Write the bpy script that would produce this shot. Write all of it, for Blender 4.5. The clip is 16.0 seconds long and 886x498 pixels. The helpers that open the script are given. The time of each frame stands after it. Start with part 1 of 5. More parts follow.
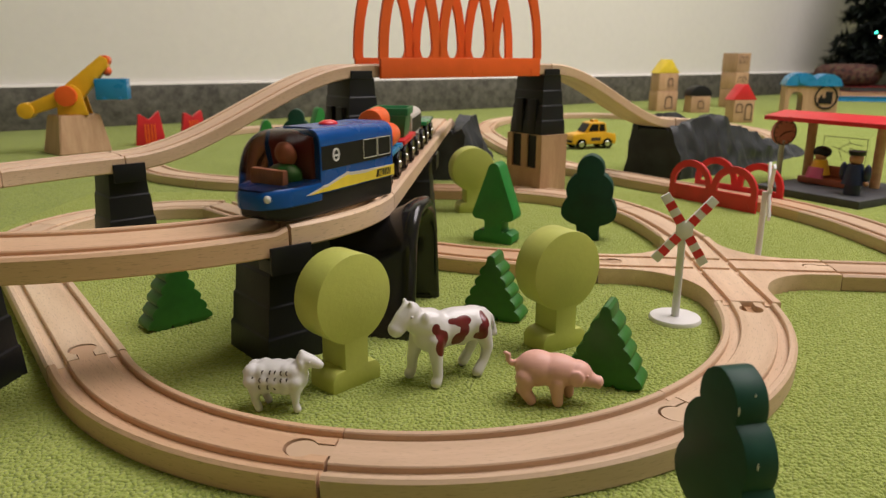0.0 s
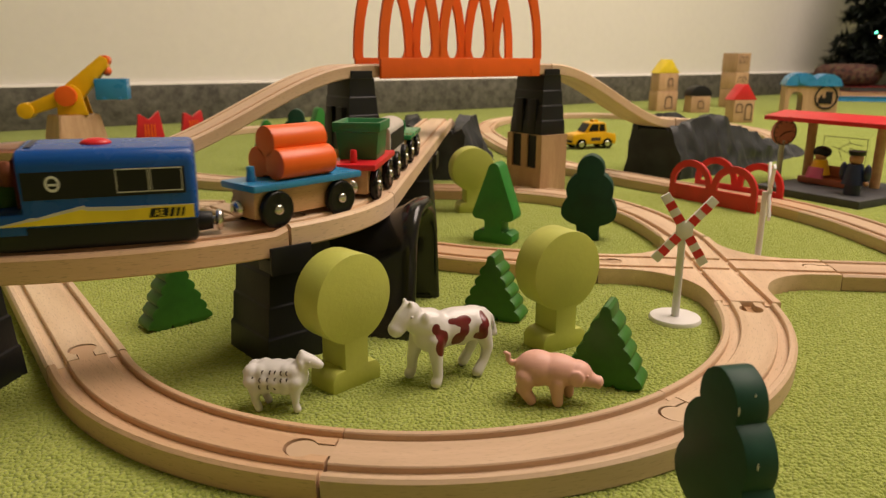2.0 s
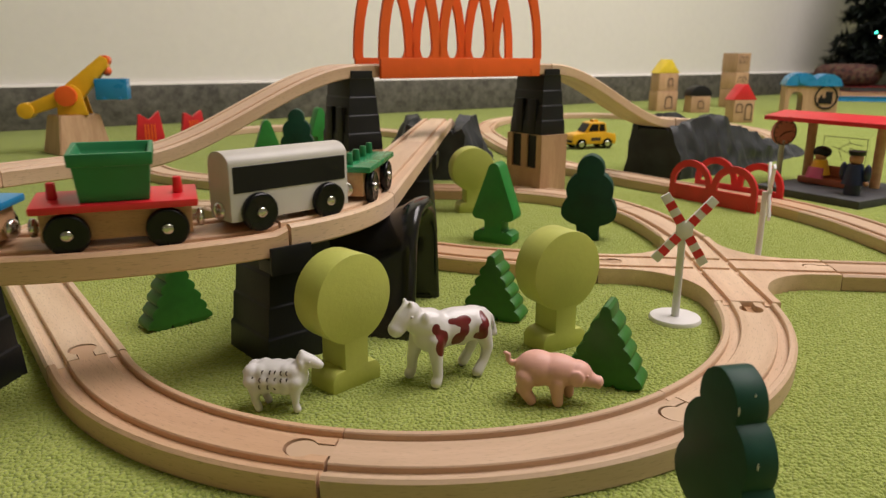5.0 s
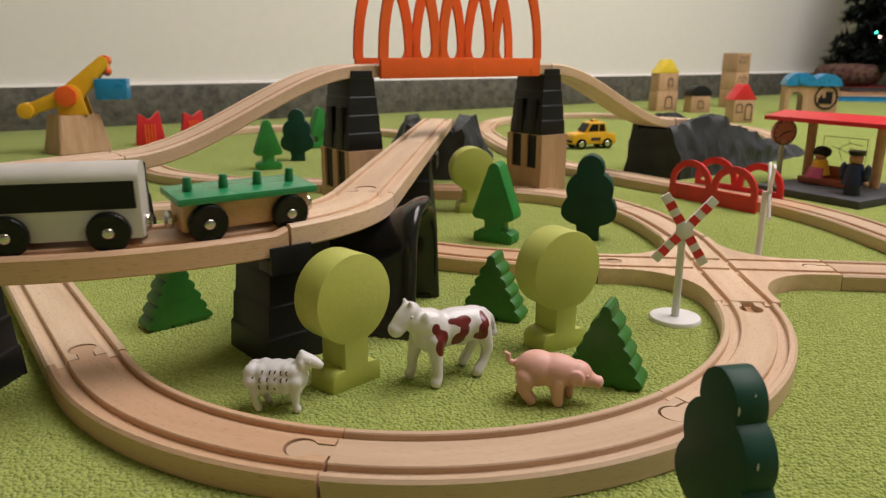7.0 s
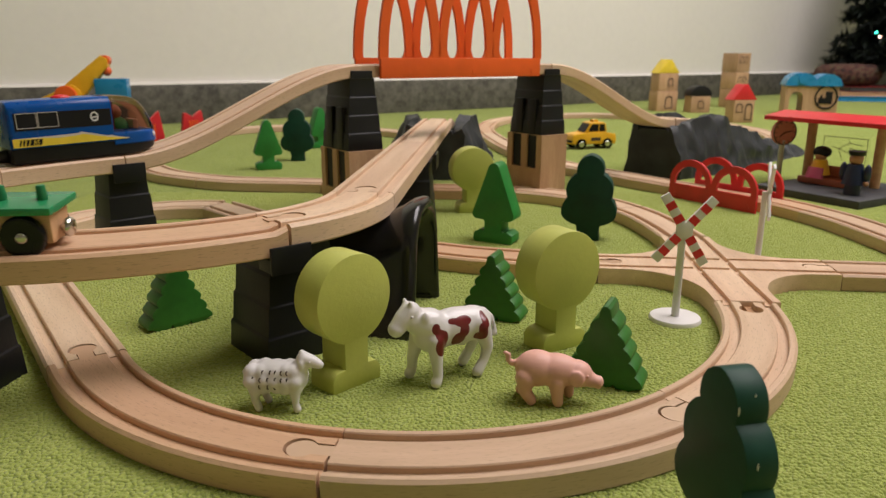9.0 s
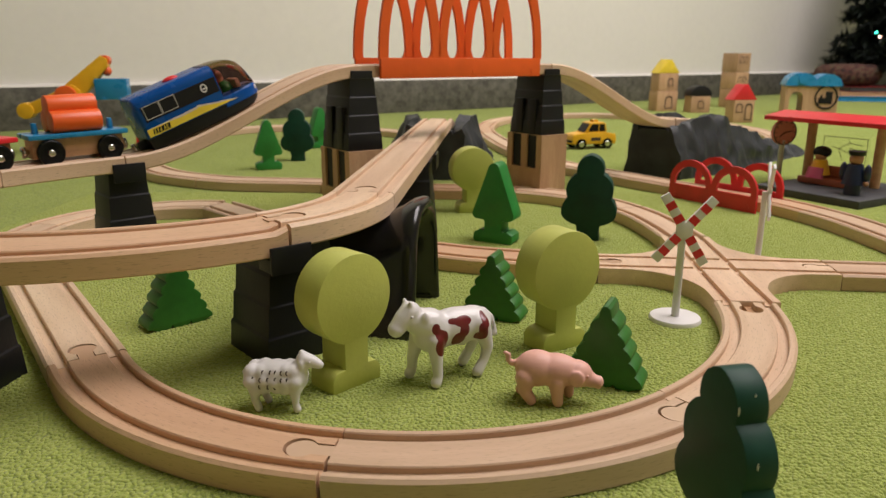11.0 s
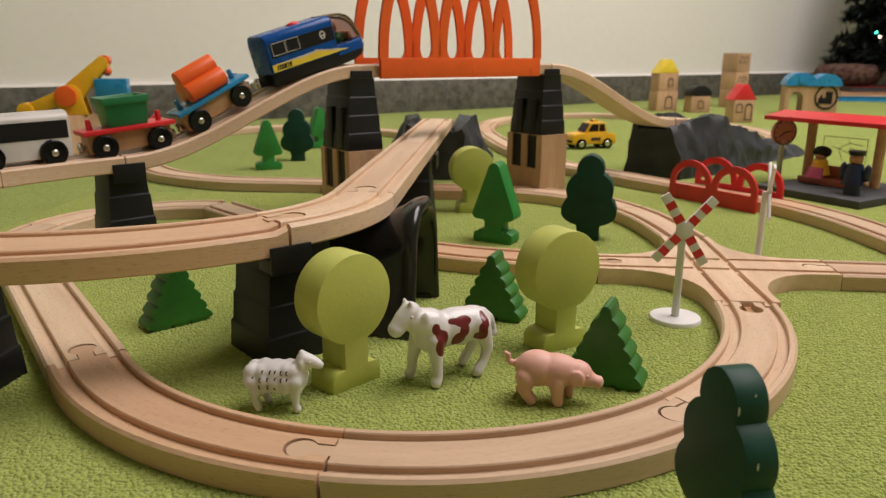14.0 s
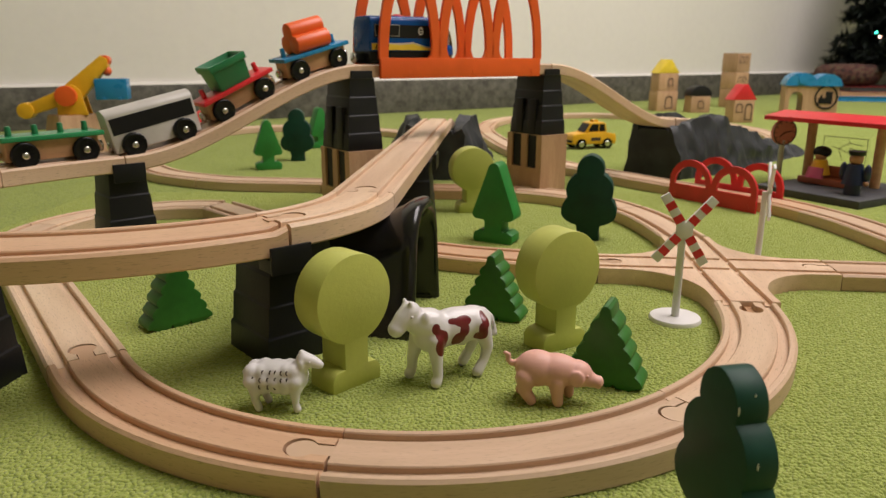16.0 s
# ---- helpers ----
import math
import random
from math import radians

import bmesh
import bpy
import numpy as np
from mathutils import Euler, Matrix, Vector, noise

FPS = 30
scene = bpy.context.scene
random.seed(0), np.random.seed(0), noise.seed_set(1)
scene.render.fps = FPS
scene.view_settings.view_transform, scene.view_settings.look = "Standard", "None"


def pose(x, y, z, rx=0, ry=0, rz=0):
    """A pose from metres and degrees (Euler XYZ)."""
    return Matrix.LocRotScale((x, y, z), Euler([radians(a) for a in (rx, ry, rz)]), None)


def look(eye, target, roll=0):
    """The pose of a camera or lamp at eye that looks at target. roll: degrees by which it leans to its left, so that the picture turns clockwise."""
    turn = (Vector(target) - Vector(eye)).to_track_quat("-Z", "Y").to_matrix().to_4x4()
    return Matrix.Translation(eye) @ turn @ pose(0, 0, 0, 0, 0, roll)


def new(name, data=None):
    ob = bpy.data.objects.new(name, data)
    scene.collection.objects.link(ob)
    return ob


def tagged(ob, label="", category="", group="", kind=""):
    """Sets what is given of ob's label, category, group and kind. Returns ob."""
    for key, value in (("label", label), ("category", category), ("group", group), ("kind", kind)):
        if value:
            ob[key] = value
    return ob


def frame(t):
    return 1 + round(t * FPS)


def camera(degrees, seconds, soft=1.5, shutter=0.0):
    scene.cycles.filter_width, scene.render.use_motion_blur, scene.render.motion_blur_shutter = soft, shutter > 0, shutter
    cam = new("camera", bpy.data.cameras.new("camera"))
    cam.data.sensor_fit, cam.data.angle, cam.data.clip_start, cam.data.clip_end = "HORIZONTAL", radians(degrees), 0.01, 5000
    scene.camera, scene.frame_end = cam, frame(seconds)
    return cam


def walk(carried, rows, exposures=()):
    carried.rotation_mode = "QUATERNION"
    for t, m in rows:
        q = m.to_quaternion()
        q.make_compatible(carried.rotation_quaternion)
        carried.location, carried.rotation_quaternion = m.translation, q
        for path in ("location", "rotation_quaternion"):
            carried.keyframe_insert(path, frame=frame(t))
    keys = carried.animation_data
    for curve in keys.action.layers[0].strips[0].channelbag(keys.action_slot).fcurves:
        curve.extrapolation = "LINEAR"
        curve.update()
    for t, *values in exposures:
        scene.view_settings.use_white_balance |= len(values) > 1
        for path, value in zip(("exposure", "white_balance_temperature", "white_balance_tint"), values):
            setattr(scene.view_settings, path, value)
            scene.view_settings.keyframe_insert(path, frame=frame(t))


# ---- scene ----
cam = camera(63.9, 16.0, soft=1.38, shutter=0.5)
cam.data.dof.use_dof, cam.data.dof.focus_distance, cam.data.dof.aperture_fstop = True, 0.37, 20.0
EYE = (0.00514, -0.44091, 0.15785)
YAW, PITCH = 0.829, -15.156
CAM = pose(*EYE, 90 + PITCH, 0, -YAW) @ pose(0, 0, 0, 0, 0, 0.18)
walk(cam, [(0.0, CAM), (16.0, CAM)], exposures=[(0.0, 0.0, 6550, 11), (0.8, 0.0, 6800, 11), (2.0, 0.0, 8050, 13), (3.5, 0.0, 8050, 13), (4.0, 0.0, 7400, 12), (6.3, 0.0, 6500, 11), (16.0, 0.0, 6650, 11)])

# ---- light: one warm ceiling lamp and what the room throws back ----
world = bpy.data.worlds.new("room_world")
scene.world = world
world.use_nodes = True
world.node_tree.nodes["Background"].inputs[0].default_value = (1.0, 0.86, 0.66, 1)
world.node_tree.nodes["Background"].inputs[1].default_value = 0.02


def ceiling_light(at, target, size, watts, colour):
    data = bpy.data.lights.new("ceiling_light", "AREA")
    data.shape, data.size, data.energy, data.color = "DISK", size, watts, colour
    ob = new("ceiling_light", data)
    ob.matrix_world = look(at, target)
    return ob


ceiling_light((1.42, 0.42, 2.30), (1.36, 0.42, 0), 2.30, 93, (1.0, 0.915, 0.94))

# ---- materials ----


def nodes_of(name):
    m = bpy.data.materials.new(name)
    m.use_nodes = True
    n = m.node_tree.nodes
    return m, n, m.node_tree.links.new, n["Principled BSDF"]


def coords(n, link, kind, stretch):
    tc, mp = n.new("ShaderNodeTexCoord"), n.new("ShaderNodeMapping")
    link(tc.outputs[kind], mp.inputs[0])
    mp.inputs["Scale"].default_value = stretch
    return mp.outputs[0]


def noise_of(n, link, vec, scale, detail=4.0, rough=0.55):
    t = n.new("ShaderNodeTexNoise")
    t.inputs["Scale"].default_value, t.inputs["Detail"].default_value, t.inputs["Roughness"].default_value = scale, detail, rough
    if vec:
        link(vec, t.inputs["Vector"])
    return t.outputs["Fac"]


def ramp_of(n, link, fac, stops):
    r = n.new("ShaderNodeValToRGB")
    while len(r.color_ramp.elements) < len(stops):
        r.color_ramp.elements.new(0.5)
    for e, (at, c) in zip(r.color_ramp.elements, stops):
        e.position, e.color = at, (*c, 1)
    link(fac, r.inputs[0])
    return r.outputs[0]


def mixed(n, link, kind, fac, a, b):
    m = n.new("ShaderNodeMix")
    m.data_type, m.blend_type = "RGBA", kind
    for sock, v in ((m.inputs[0], fac), (m.inputs[6], a), (m.inputs[7], b)):
        if isinstance(v, (int, float)):
            sock.default_value = v
        elif isinstance(v, tuple):
            sock.default_value = (*v, 1)
        else:
            link(v, sock)
    return m.outputs[2]


def bump_of(n, link, p, height, strength, distance):
    b = n.new("ShaderNodeBump")
    b.inputs["Strength"].default_value, b.inputs["Distance"].default_value = strength, distance
    link(height, b.inputs["Height"])
    link(b.outputs[0], p.inputs["Normal"])


def paint(name, colour, rough=0.4, vary=0.10, metal=0.0, coat=0.0, grain=220.0, bump=0.12, spec=0.5):
    """Painted wood or moulded plastic: two scales of tone, scuffed gloss, a fine surface ripple."""
    m, n, link, p = nodes_of(name)
    vec = coords(n, link, "Object", (1, 1, 1))
    big = noise_of(n, link, vec, 38.0, 3.0)
    fine = noise_of(n, link, vec, grain, 5.0)
    lo = tuple(c * (1 - vary) for c in colour)
    hi = tuple(min(1.0, c * (1 + vary)) for c in colour)
    c1 = ramp_of(n, link, big, [(0.3, lo), (0.7, hi)])
    c2 = mixed(n, link, "OVERLAY", vary, c1, ramp_of(n, link, fine, [(0.3, (0.38,) * 3), (0.7, (0.62,) * 3)]))
    link(c2, p.inputs["Base Color"])
    rg = n.new("ShaderNodeMapRange")
    rg.inputs[3].default_value, rg.inputs[4].default_value = max(0.05, rough - 0.08), rough + 0.1
    link(big, rg.inputs[0])
    link(rg.outputs[0], p.inputs["Roughness"])
    p.inputs["Metallic"].default_value = metal
    p.inputs["Coat Weight"].default_value = coat
    p.inputs["Coat Roughness"].default_value = 0.12
    p.inputs["Specular IOR Level"].default_value = spec
    bump_of(n, link, p, fine, bump, 0.0004)
    return m


def wood(name, light, dark, kind="UV", stretch=(6, 60, 60), rough=0.45, flecks=0.5):
    """Beech: long grain, short dark flecks, each piece a shade of its own."""
    m, n, link, p = nodes_of(name)
    vec = coords(n, link, kind, stretch)
    info = n.new("ShaderNodeObjectInfo")
    shift = n.new("ShaderNodeVectorMath")
    link(vec, shift.inputs[0])
    off = n.new("ShaderNodeCombineXYZ")
    mul = n.new("ShaderNodeMath")
    mul.operation = "MULTIPLY"
    mul.inputs[1].default_value = 37.0
    link(info.outputs["Random"], mul.inputs[0])
    link(mul.outputs[0], off.inputs[0])
    link(mul.outputs[0], off.inputs[1])
    link(off.outputs[0], shift.inputs[1])
    v = shift.outputs[0]
    grain = noise_of(n, link, v, 1.6, 6.0, 0.62)
    band = noise_of(n, link, v, 0.35, 2.0)
    c = ramp_of(n, link, grain, [(0.28, dark), (0.5, tuple((a + b) / 2 for a, b in zip(light, dark))), (0.72, light)])
    c = mixed(n, link, "OVERLAY", 0.45, c, ramp_of(n, link, band, [(0.3, (0.40, 0.37, 0.35)), (0.7, (0.62, 0.6, 0.58))]))
    tone = n.new("ShaderNodeHueSaturation")
    val = n.new("ShaderNodeMapRange")
    val.inputs[3].default_value, val.inputs[4].default_value = 0.86, 1.12
    link(info.outputs["Random"], val.inputs[0])
    link(val.outputs[0], tone.inputs["Value"])
    link(c, tone.inputs["Color"])
    fv = n.new("ShaderNodeVectorMath")
    fv.operation = "MULTIPLY"
    link(v, fv.inputs[0])
    fv.inputs[1].default_value = (34.0, 26.0, 26.0)
    fl = noise_of(n, link, fv.outputs[0], 1.0, 1.0)
    mask = ramp_of(n, link, fl, [(0.60, (0, 0, 0)), (0.70, (flecks,) * 3)])
    c = mixed(n, link, "MIX", mask, tone.outputs[0], tuple(x * 0.6 for x in dark))
    link(c, p.inputs["Base Color"])
    p.inputs["Roughness"].default_value = rough
    p.inputs["Specular IOR Level"].default_value = 0.35
    bump_of(n, link, p, grain, 0.25, 0.0003)
    return m


BEECH = wood("beech_track", (0.735, 0.545, 0.385), (0.590, 0.410, 0.270))
BEECH_CROSS = wood("beech_crossing", (0.735, 0.545, 0.385), (0.590, 0.410, 0.270), "Object", (60, 6, 60))
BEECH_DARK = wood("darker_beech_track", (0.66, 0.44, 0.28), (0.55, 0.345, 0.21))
# a darker, greyer tone of BEECH for the left straight
BEECH_GREY = wood("greyer_beech_track", (0.66, 0.505, 0.355), (0.53, 0.385, 0.255))
BLOCK = wood("beech_block", (0.60, 0.395, 0.24), (0.47, 0.285, 0.16), "Object", (90, 90, 12))
WAGON_WOOD = wood("wagon_beech", (0.62, 0.38, 0.21), (0.48, 0.27, 0.14), "Object", (10, 80, 80))
BLACK = paint("black_plastic", (0.0075, 0.0080, 0.0085), 0.45, 0.15, grain=420, bump=0.25, spec=0.36)
BLACK_GLOSS = paint("glossy_black_plastic", (0.0050, 0.0050, 0.0055), 0.24, 0.12, coat=0.0, bump=0.05, spec=0.30)
TUNNEL_BLACK = paint("shiny_black_tunnel_plastic", (0.011, 0.0105, 0.011), 0.20, 0.12, bump=0.05, spec=0.5)
ROCK = paint("grey_rock_plastic", (0.034, 0.037, 0.039), 0.5, 0.35, grain=150, bump=0.4, spec=0.35)
ORANGE = paint("orange_plastic", (0.86, 0.125, 0.018), 0.38, 0.06, bump=0.05)
RED = paint("red_plastic", (0.68, 0.020, 0.030), 0.35, 0.08, bump=0.05)
RED_PAINT = paint("red_paint", (0.64, 0.022, 0.028), 0.38, 0.12)
BLUE = paint("blue_plastic", (0.002, 0.072, 0.31), 0.26, 0.06, coat=0.0, bump=0.03, spec=0.32)
SKY_BLUE = paint("light_blue_paint", (0.016, 0.23, 0.47), 0.28, 0.08)
DECK_GREEN = paint("glossy_green_paint", (0.022, 0.25, 0.095), 0.25, 0.10)
YELLOW = paint("yellow_plastic", (0.80, 0.43, 0.018), 0.35, 0.08, bump=0.05)
YELLOW_PAINT = paint("yellow_paint", (0.80, 0.60, 0.05), 0.4, 0.1)
LIME = paint("lime_paint", (0.48, 0.51, 0.110), 0.5, 0.07, grain=500, bump=0.3)
GREEN = paint("green_paint", (0.026, 0.150, 0.017), 0.45, 0.2, grain=300)
MIDGREEN = paint("bright_green_paint", (0.020, 0.21, 0.034), 0.42, 0.15, grain=300)
PINE = paint("pine_green_paint", (0.005, 0.046, 0.028), 0.52, 0.25, grain=260, spec=0.3)
BIN_GREEN = paint("green_plastic", (0.016, 0.190, 0.070), 0.35, 0.08)
WHITE = paint("white_plastic", (0.74, 0.72, 0.71), 0.42, 0.04, bump=0.03)
GREY_PAINT = paint("pale_grey_paint", (0.56, 0.53, 0.48), 0.42, 0.08)
PINK = paint("pink_plastic", (0.78, 0.43, 0.35), 0.46, 0.06, bump=0.03, spec=0.4)
SKIN = paint("doll_peach_plastic", (0.42, 0.20, 0.10), 0.4, 0.05)
NAVY = paint("navy_plastic", (0.012, 0.020, 0.055), 0.35, 0.1)
MAGENTA = paint("pink_paint", (0.60, 0.10, 0.20), 0.4, 0.08)
DARK = paint("dark_paint", (0.0077, 0.0072, 0.0077), 0.48, 0.1, spec=0.3)
INK = paint("dark_ink", (0.06, 0.04, 0.03), 0.6, 0.1)
CHROME = paint("chrome", (0.62, 0.60, 0.57), 0.16, 0.05, metal=1.0, bump=0.05)
MAROON = paint("maroon_paint", (0.16, 0.012, 0.016), 0.35, 0.1)
SLATE = paint("grey_slab", (0.045, 0.047, 0.050), 0.6, 0.2)


def smoked_glass():
    m, n, link, p = nodes_of("smoked_plastic")
    p.inputs["Base Color"].default_value = (0.40, 0.25, 0.23, 1)
    p.inputs["Transmission Weight"].default_value = 1.0
    p.inputs["Roughness"].default_value = 0.06
    p.inputs["IOR"].default_value = 1.12
    return m


def clear_plastic():
    m, n, link, p = nodes_of("clear_plastic")
    p.inputs["Base Color"].default_value = (0.95, 0.95, 0.92, 1)
    p.inputs["Transmission Weight"].default_value = 1.0
    p.inputs["Roughness"].default_value = 0.04
    p.inputs["IOR"].default_value = 1.05
    return m


SMOKED, CLEAR = smoked_glass(), clear_plastic()


def carpet_material():
    m, n, link, p = nodes_of("green_carpet")
    vec = coords(n, link, "Object", (1, 1, 1))
    warp = n.new("ShaderNodeTexNoise")
    warp.inputs["Scale"].default_value, warp.inputs["Detail"].default_value = 140.0, 2.0
    link(vec, warp.inputs["Vector"])
    wv = mixed(n, link, "LINEAR_LIGHT", 0.004, vec, warp.outputs["Color"])
    vo = n.new("ShaderNodeTexVoronoi")
    vo.inputs["Scale"].default_value = 430.0
    link(wv, vo.inputs["Vector"])
    loops = vo.outputs["Distance"]
    soft = noise_of(n, link, vec, 260.0, 3.0)
    patch = noise_of(n, link, vec, 9.0, 3.0)
    c = ramp_of(n, link, loops, [(0.0, (0.38, 0.44, 0.115)), (0.45, (0.32, 0.385, 0.090)), (0.85, (0.20, 0.255, 0.050))])
    c = mixed(n, link, "OVERLAY", 0.5, c, ramp_of(n, link, patch, [(0.3, (0.44, 0.45, 0.42)), (0.7, (0.56, 0.55, 0.56))]))
    c = mixed(n, link, "OVERLAY", 0.6, c, ramp_of(n, link, soft, [(0.3, (0.36, 0.38, 0.36)), (0.7, (0.62, 0.62, 0.6))]))
    link(c, p.inputs["Base Color"])
    p.inputs["Roughness"].default_value = 0.95
    p.inputs["Specular IOR Level"].default_value = 0.1
    p.inputs["Sheen Weight"].default_value = 0.15
    h = n.new("ShaderNodeMath")
    h.operation = "SUBTRACT"
    link(soft, h.inputs[0])
    link(loops, h.inputs[1])
    bump_of(n, link, p, h.outputs[0], 0.9, 0.0016)
    return m


def wall_material(name, colour, speck, rough=0.85, scale=40.0, bump=0.2):
    m, n, link, p = nodes_of(name)
    vec = coords(n, link, "Object", (1, 1, 1))
    a, b = noise_of(n, link, vec, scale, 6.0, 0.65), noise_of(n, link, vec, 2.2, 3.0)
    c = ramp_of(n, link, a, [(0.3, tuple(x * (1 - speck) for x in colour)), (0.7, tuple(min(1, x * (1 + speck)) for x in colour))])
    c = mixed(n, link, "OVERLAY", 0.25, c, ramp_of(n, link, b, [(0.3, (0.42,) * 3), (0.7, (0.58,) * 3)]))
    link(c, p.inputs["Base Color"])
    p.inputs["Roughness"].default_value = rough
    bump_of(n, link, p, a, bump, 0.001)
    return m


CARPET = carpet_material()


def pile_material():
    """Single wool loops, each a shade of its own."""
    m, n, link, p = nodes_of("green_wool_loops")
    geo = n.new("ShaderNodeNewGeometry")
    c = ramp_of(n, link, geo.outputs["Random Per Island"], [(0.0, (0.315, 0.372, 0.084)), (0.5, (0.35, 0.41, 0.102)), (1.0, (0.39, 0.445, 0.122))])
    vec = coords(n, link, "Object", (1, 1, 1))
    fuzz, patch = noise_of(n, link, vec, 1400.0, 2.0), noise_of(n, link, vec, 10.0, 3.0)
    c = mixed(n, link, "OVERLAY", 0.35, c, ramp_of(n, link, patch, [(0.3, (0.42, 0.44, 0.42)), (0.7, (0.57, 0.56, 0.56))]))
    link(c, p.inputs["Base Color"])
    p.inputs["Roughness"].default_value = 0.95
    p.inputs["Specular IOR Level"].default_value = 0.1
    p.inputs["Sheen Weight"].default_value = 0.2
    bump_of(n, link, p, fuzz, 0.5, 0.0003)
    return m


PILE = pile_material()
PLASTER = wall_material("cream_plaster", (0.82, 0.79, 0.74), 0.02)
SKIRT = wall_material("speckled_grey_skirting", (0.118, 0.110, 0.094), 0.60, 0.5, 45.0)
# tone of the walls out of view, set by how much light they bounce
UNSEEN_WALL_TAN = wall_material("unseen_wall_tan", (0.58, 0.54, 0.49), 0.03)

# ---- mesh builders ----


def finish(bm, name, material, smooth=None):
    bmesh.ops.recalc_face_normals(bm, faces=bm.faces)
    me = bpy.data.meshes.new(name)
    bm.to_mesh(me)
    bm.free()
    for mt in (material if isinstance(material, (list, tuple)) else [material]):
        me.materials.append(mt)
    if smooth:
        me.shade_smooth()
        me.set_sharp_from_angle(angle=radians(smooth))
    return me


def part(name, bm, material, parent, label="", smooth=35):
    ob = new(name, finish(bm, name, material, smooth))
    ob.parent = parent
    if label:
        ob["label"] = label
    return ob


def thing(name, label, category, m=None, group=""):
    ob = new(name)
    ob.empty_display_size = 0.01
    if m is not None:
        ob.matrix_basis = m
    return tagged(ob, label, category, group)


def solid(name, bm, material, label, category, m=None, group="", kind="", smooth=35):
    ob = new(name, finish(bm, name, material, smooth))
    if m is not None:
        ob.matrix_basis = m
    return tagged(ob, label, category, group, kind)


def box(bm, c, s, bevel=0.0, seg=2, m=None):
    r = bmesh.ops.create_cube(bm, size=1.0)
    vs = r["verts"]
    bmesh.ops.scale(bm, vec=s, verts=vs)
    bmesh.ops.translate(bm, vec=c, verts=vs)
    if m is not None:
        bmesh.ops.transform(bm, matrix=m, verts=vs)
    if bevel:
        es = list({e for v in vs for e in v.link_edges})
        bmesh.ops.bevel(bm, geom=es, offset=bevel, segments=seg, affect="EDGES", profile=0.6)
    return bm


def cyl(bm, a, b, r1, r2=None, seg=24, bevel=0.0):
    a, b = Vector(a), Vector(b)
    d = b - a
    m = Matrix.Translation((a + b) / 2) @ d.to_track_quat("Z", "Y").to_matrix().to_4x4()
    r = bmesh.ops.create_cone(bm, cap_ends=True, segments=seg, radius1=r1, radius2=r1 if r2 is None else r2, depth=d.length, matrix=m)
    if bevel:
        es = [e for e in {e for v in r["verts"] for e in v.link_edges} if any(len(f.verts) > 4 for f in e.link_faces)]
        bmesh.ops.bevel(bm, geom=es, offset=bevel, segments=2, affect="EDGES", profile=0.6)
    return bm


def ball(bm, c, r, seg=20):
    m = Matrix.Translation(c) @ Matrix.Diagonal((*(r if isinstance(r, tuple) else (r, r, r)), 1))
    bmesh.ops.create_uvsphere(bm, u_segments=seg, v_segments=max(8, seg // 2), radius=1.0, matrix=m)
    return bm


def slab(bm, outline, y0, y1, bevel=0.0, holes=(), seg=2):
    """An outline of (x, z) points, sawn from a board between y0 and y1."""
    loops = []
    edges = []
    for pts in (outline, *holes):
        vs = [bm.verts.new((x, y0, z)) for x, z in pts]
        es = [bm.edges.new((vs[i], vs[(i + 1) % len(vs)])) for i in range(len(vs))]
        loops.append(vs)
        edges += es
    if holes:
        r = bmesh.ops.triangle_fill(bm, use_beauty=True, use_dissolve=False, edges=edges)
        faces = [g for g in r["geom"] if isinstance(g, bmesh.types.BMFace)]
    else:
        faces = [bm.faces.new(loops[0])]
    r = bmesh.ops.extrude_face_region(bm, geom=faces)
    vs = [g for g in r["geom"] if isinstance(g, bmesh.types.BMVert)]
    bmesh.ops.translate(bm, vec=(0, y1 - y0, 0), verts=vs)
    if bevel and not holes:
        back = [e for e in bm.edges if e.is_valid and len(e.link_faces) == 2 and abs(e.verts[0].co.y - e.verts[1].co.y) < 1e-7
                and (abs(e.verts[0].co.y - y0) < 1e-6 or abs(e.verts[0].co.y - y1) < 1e-6)
                and {round(abs(f.normal.y)) for f in e.link_faces} != {1}]
        bm.normal_update()
        bmesh.ops.bevel(bm, geom=back, offset=bevel, segments=seg, affect="EDGES", profile=0.5)
    return bm


def ring(cx, cz, r, a0=0.0, a1=360.0, n=32, rz=None):
    """Points of an arc; the last one of a full turn is left out."""
    full = abs(a1 - a0) >= 360
    rz = r if rz is None else rz
    return [(cx + r * math.cos(radians(a0 + (a1 - a0) * i / n)), cz + rz * math.sin(radians(a0 + (a1 - a0) * i / n))) for i in range(n if full else n + 1)]


def loft(bm, rings, cap=True):
    rows = [[bm.verts.new(v) for v in r] for r in rings]
    k = len(rows[0])
    for a, b in zip(rows, rows[1:]):
        for i in range(k):
            bm.faces.new((a[i], a[(i + 1) % k], b[(i + 1) % k], b[i]))
    if cap:
        bm.faces.new(rows[0][::-1])
        bm.faces.new(rows[-1])
    return bm


def baked(ob, setup):
    """ob's mesh with a modifier worked into it."""
    md = setup(ob)
    dg = bpy.context.evaluated_depsgraph_get()
    me = bpy.data.meshes.new_from_object(ob.evaluated_get(dg))
    ob.modifiers.remove(md)
    old, ob.data = ob.data, me
    bpy.data.meshes.remove(old)
    return ob


def fused(ob, voxel, smooth=6):
    """Overlapping lumps melted into one moulded skin."""
    def remesh(o):
        md = o.modifiers.new("skin", "REMESH")
        md.mode, md.voxel_size = "VOXEL", voxel
        return md

    def relax(o):
        md = o.modifiers.new("relax", "SMOOTH")
        md.factor, md.iterations = 0.5, smooth
        return md
    mats = list(ob.data.materials)
    baked(ob, remesh)
    baked(ob, relax)
    ob.data.materials.clear()
    for mt in mats:
        ob.data.materials.append(mt)
    ob.data.shade_smooth()
    return ob

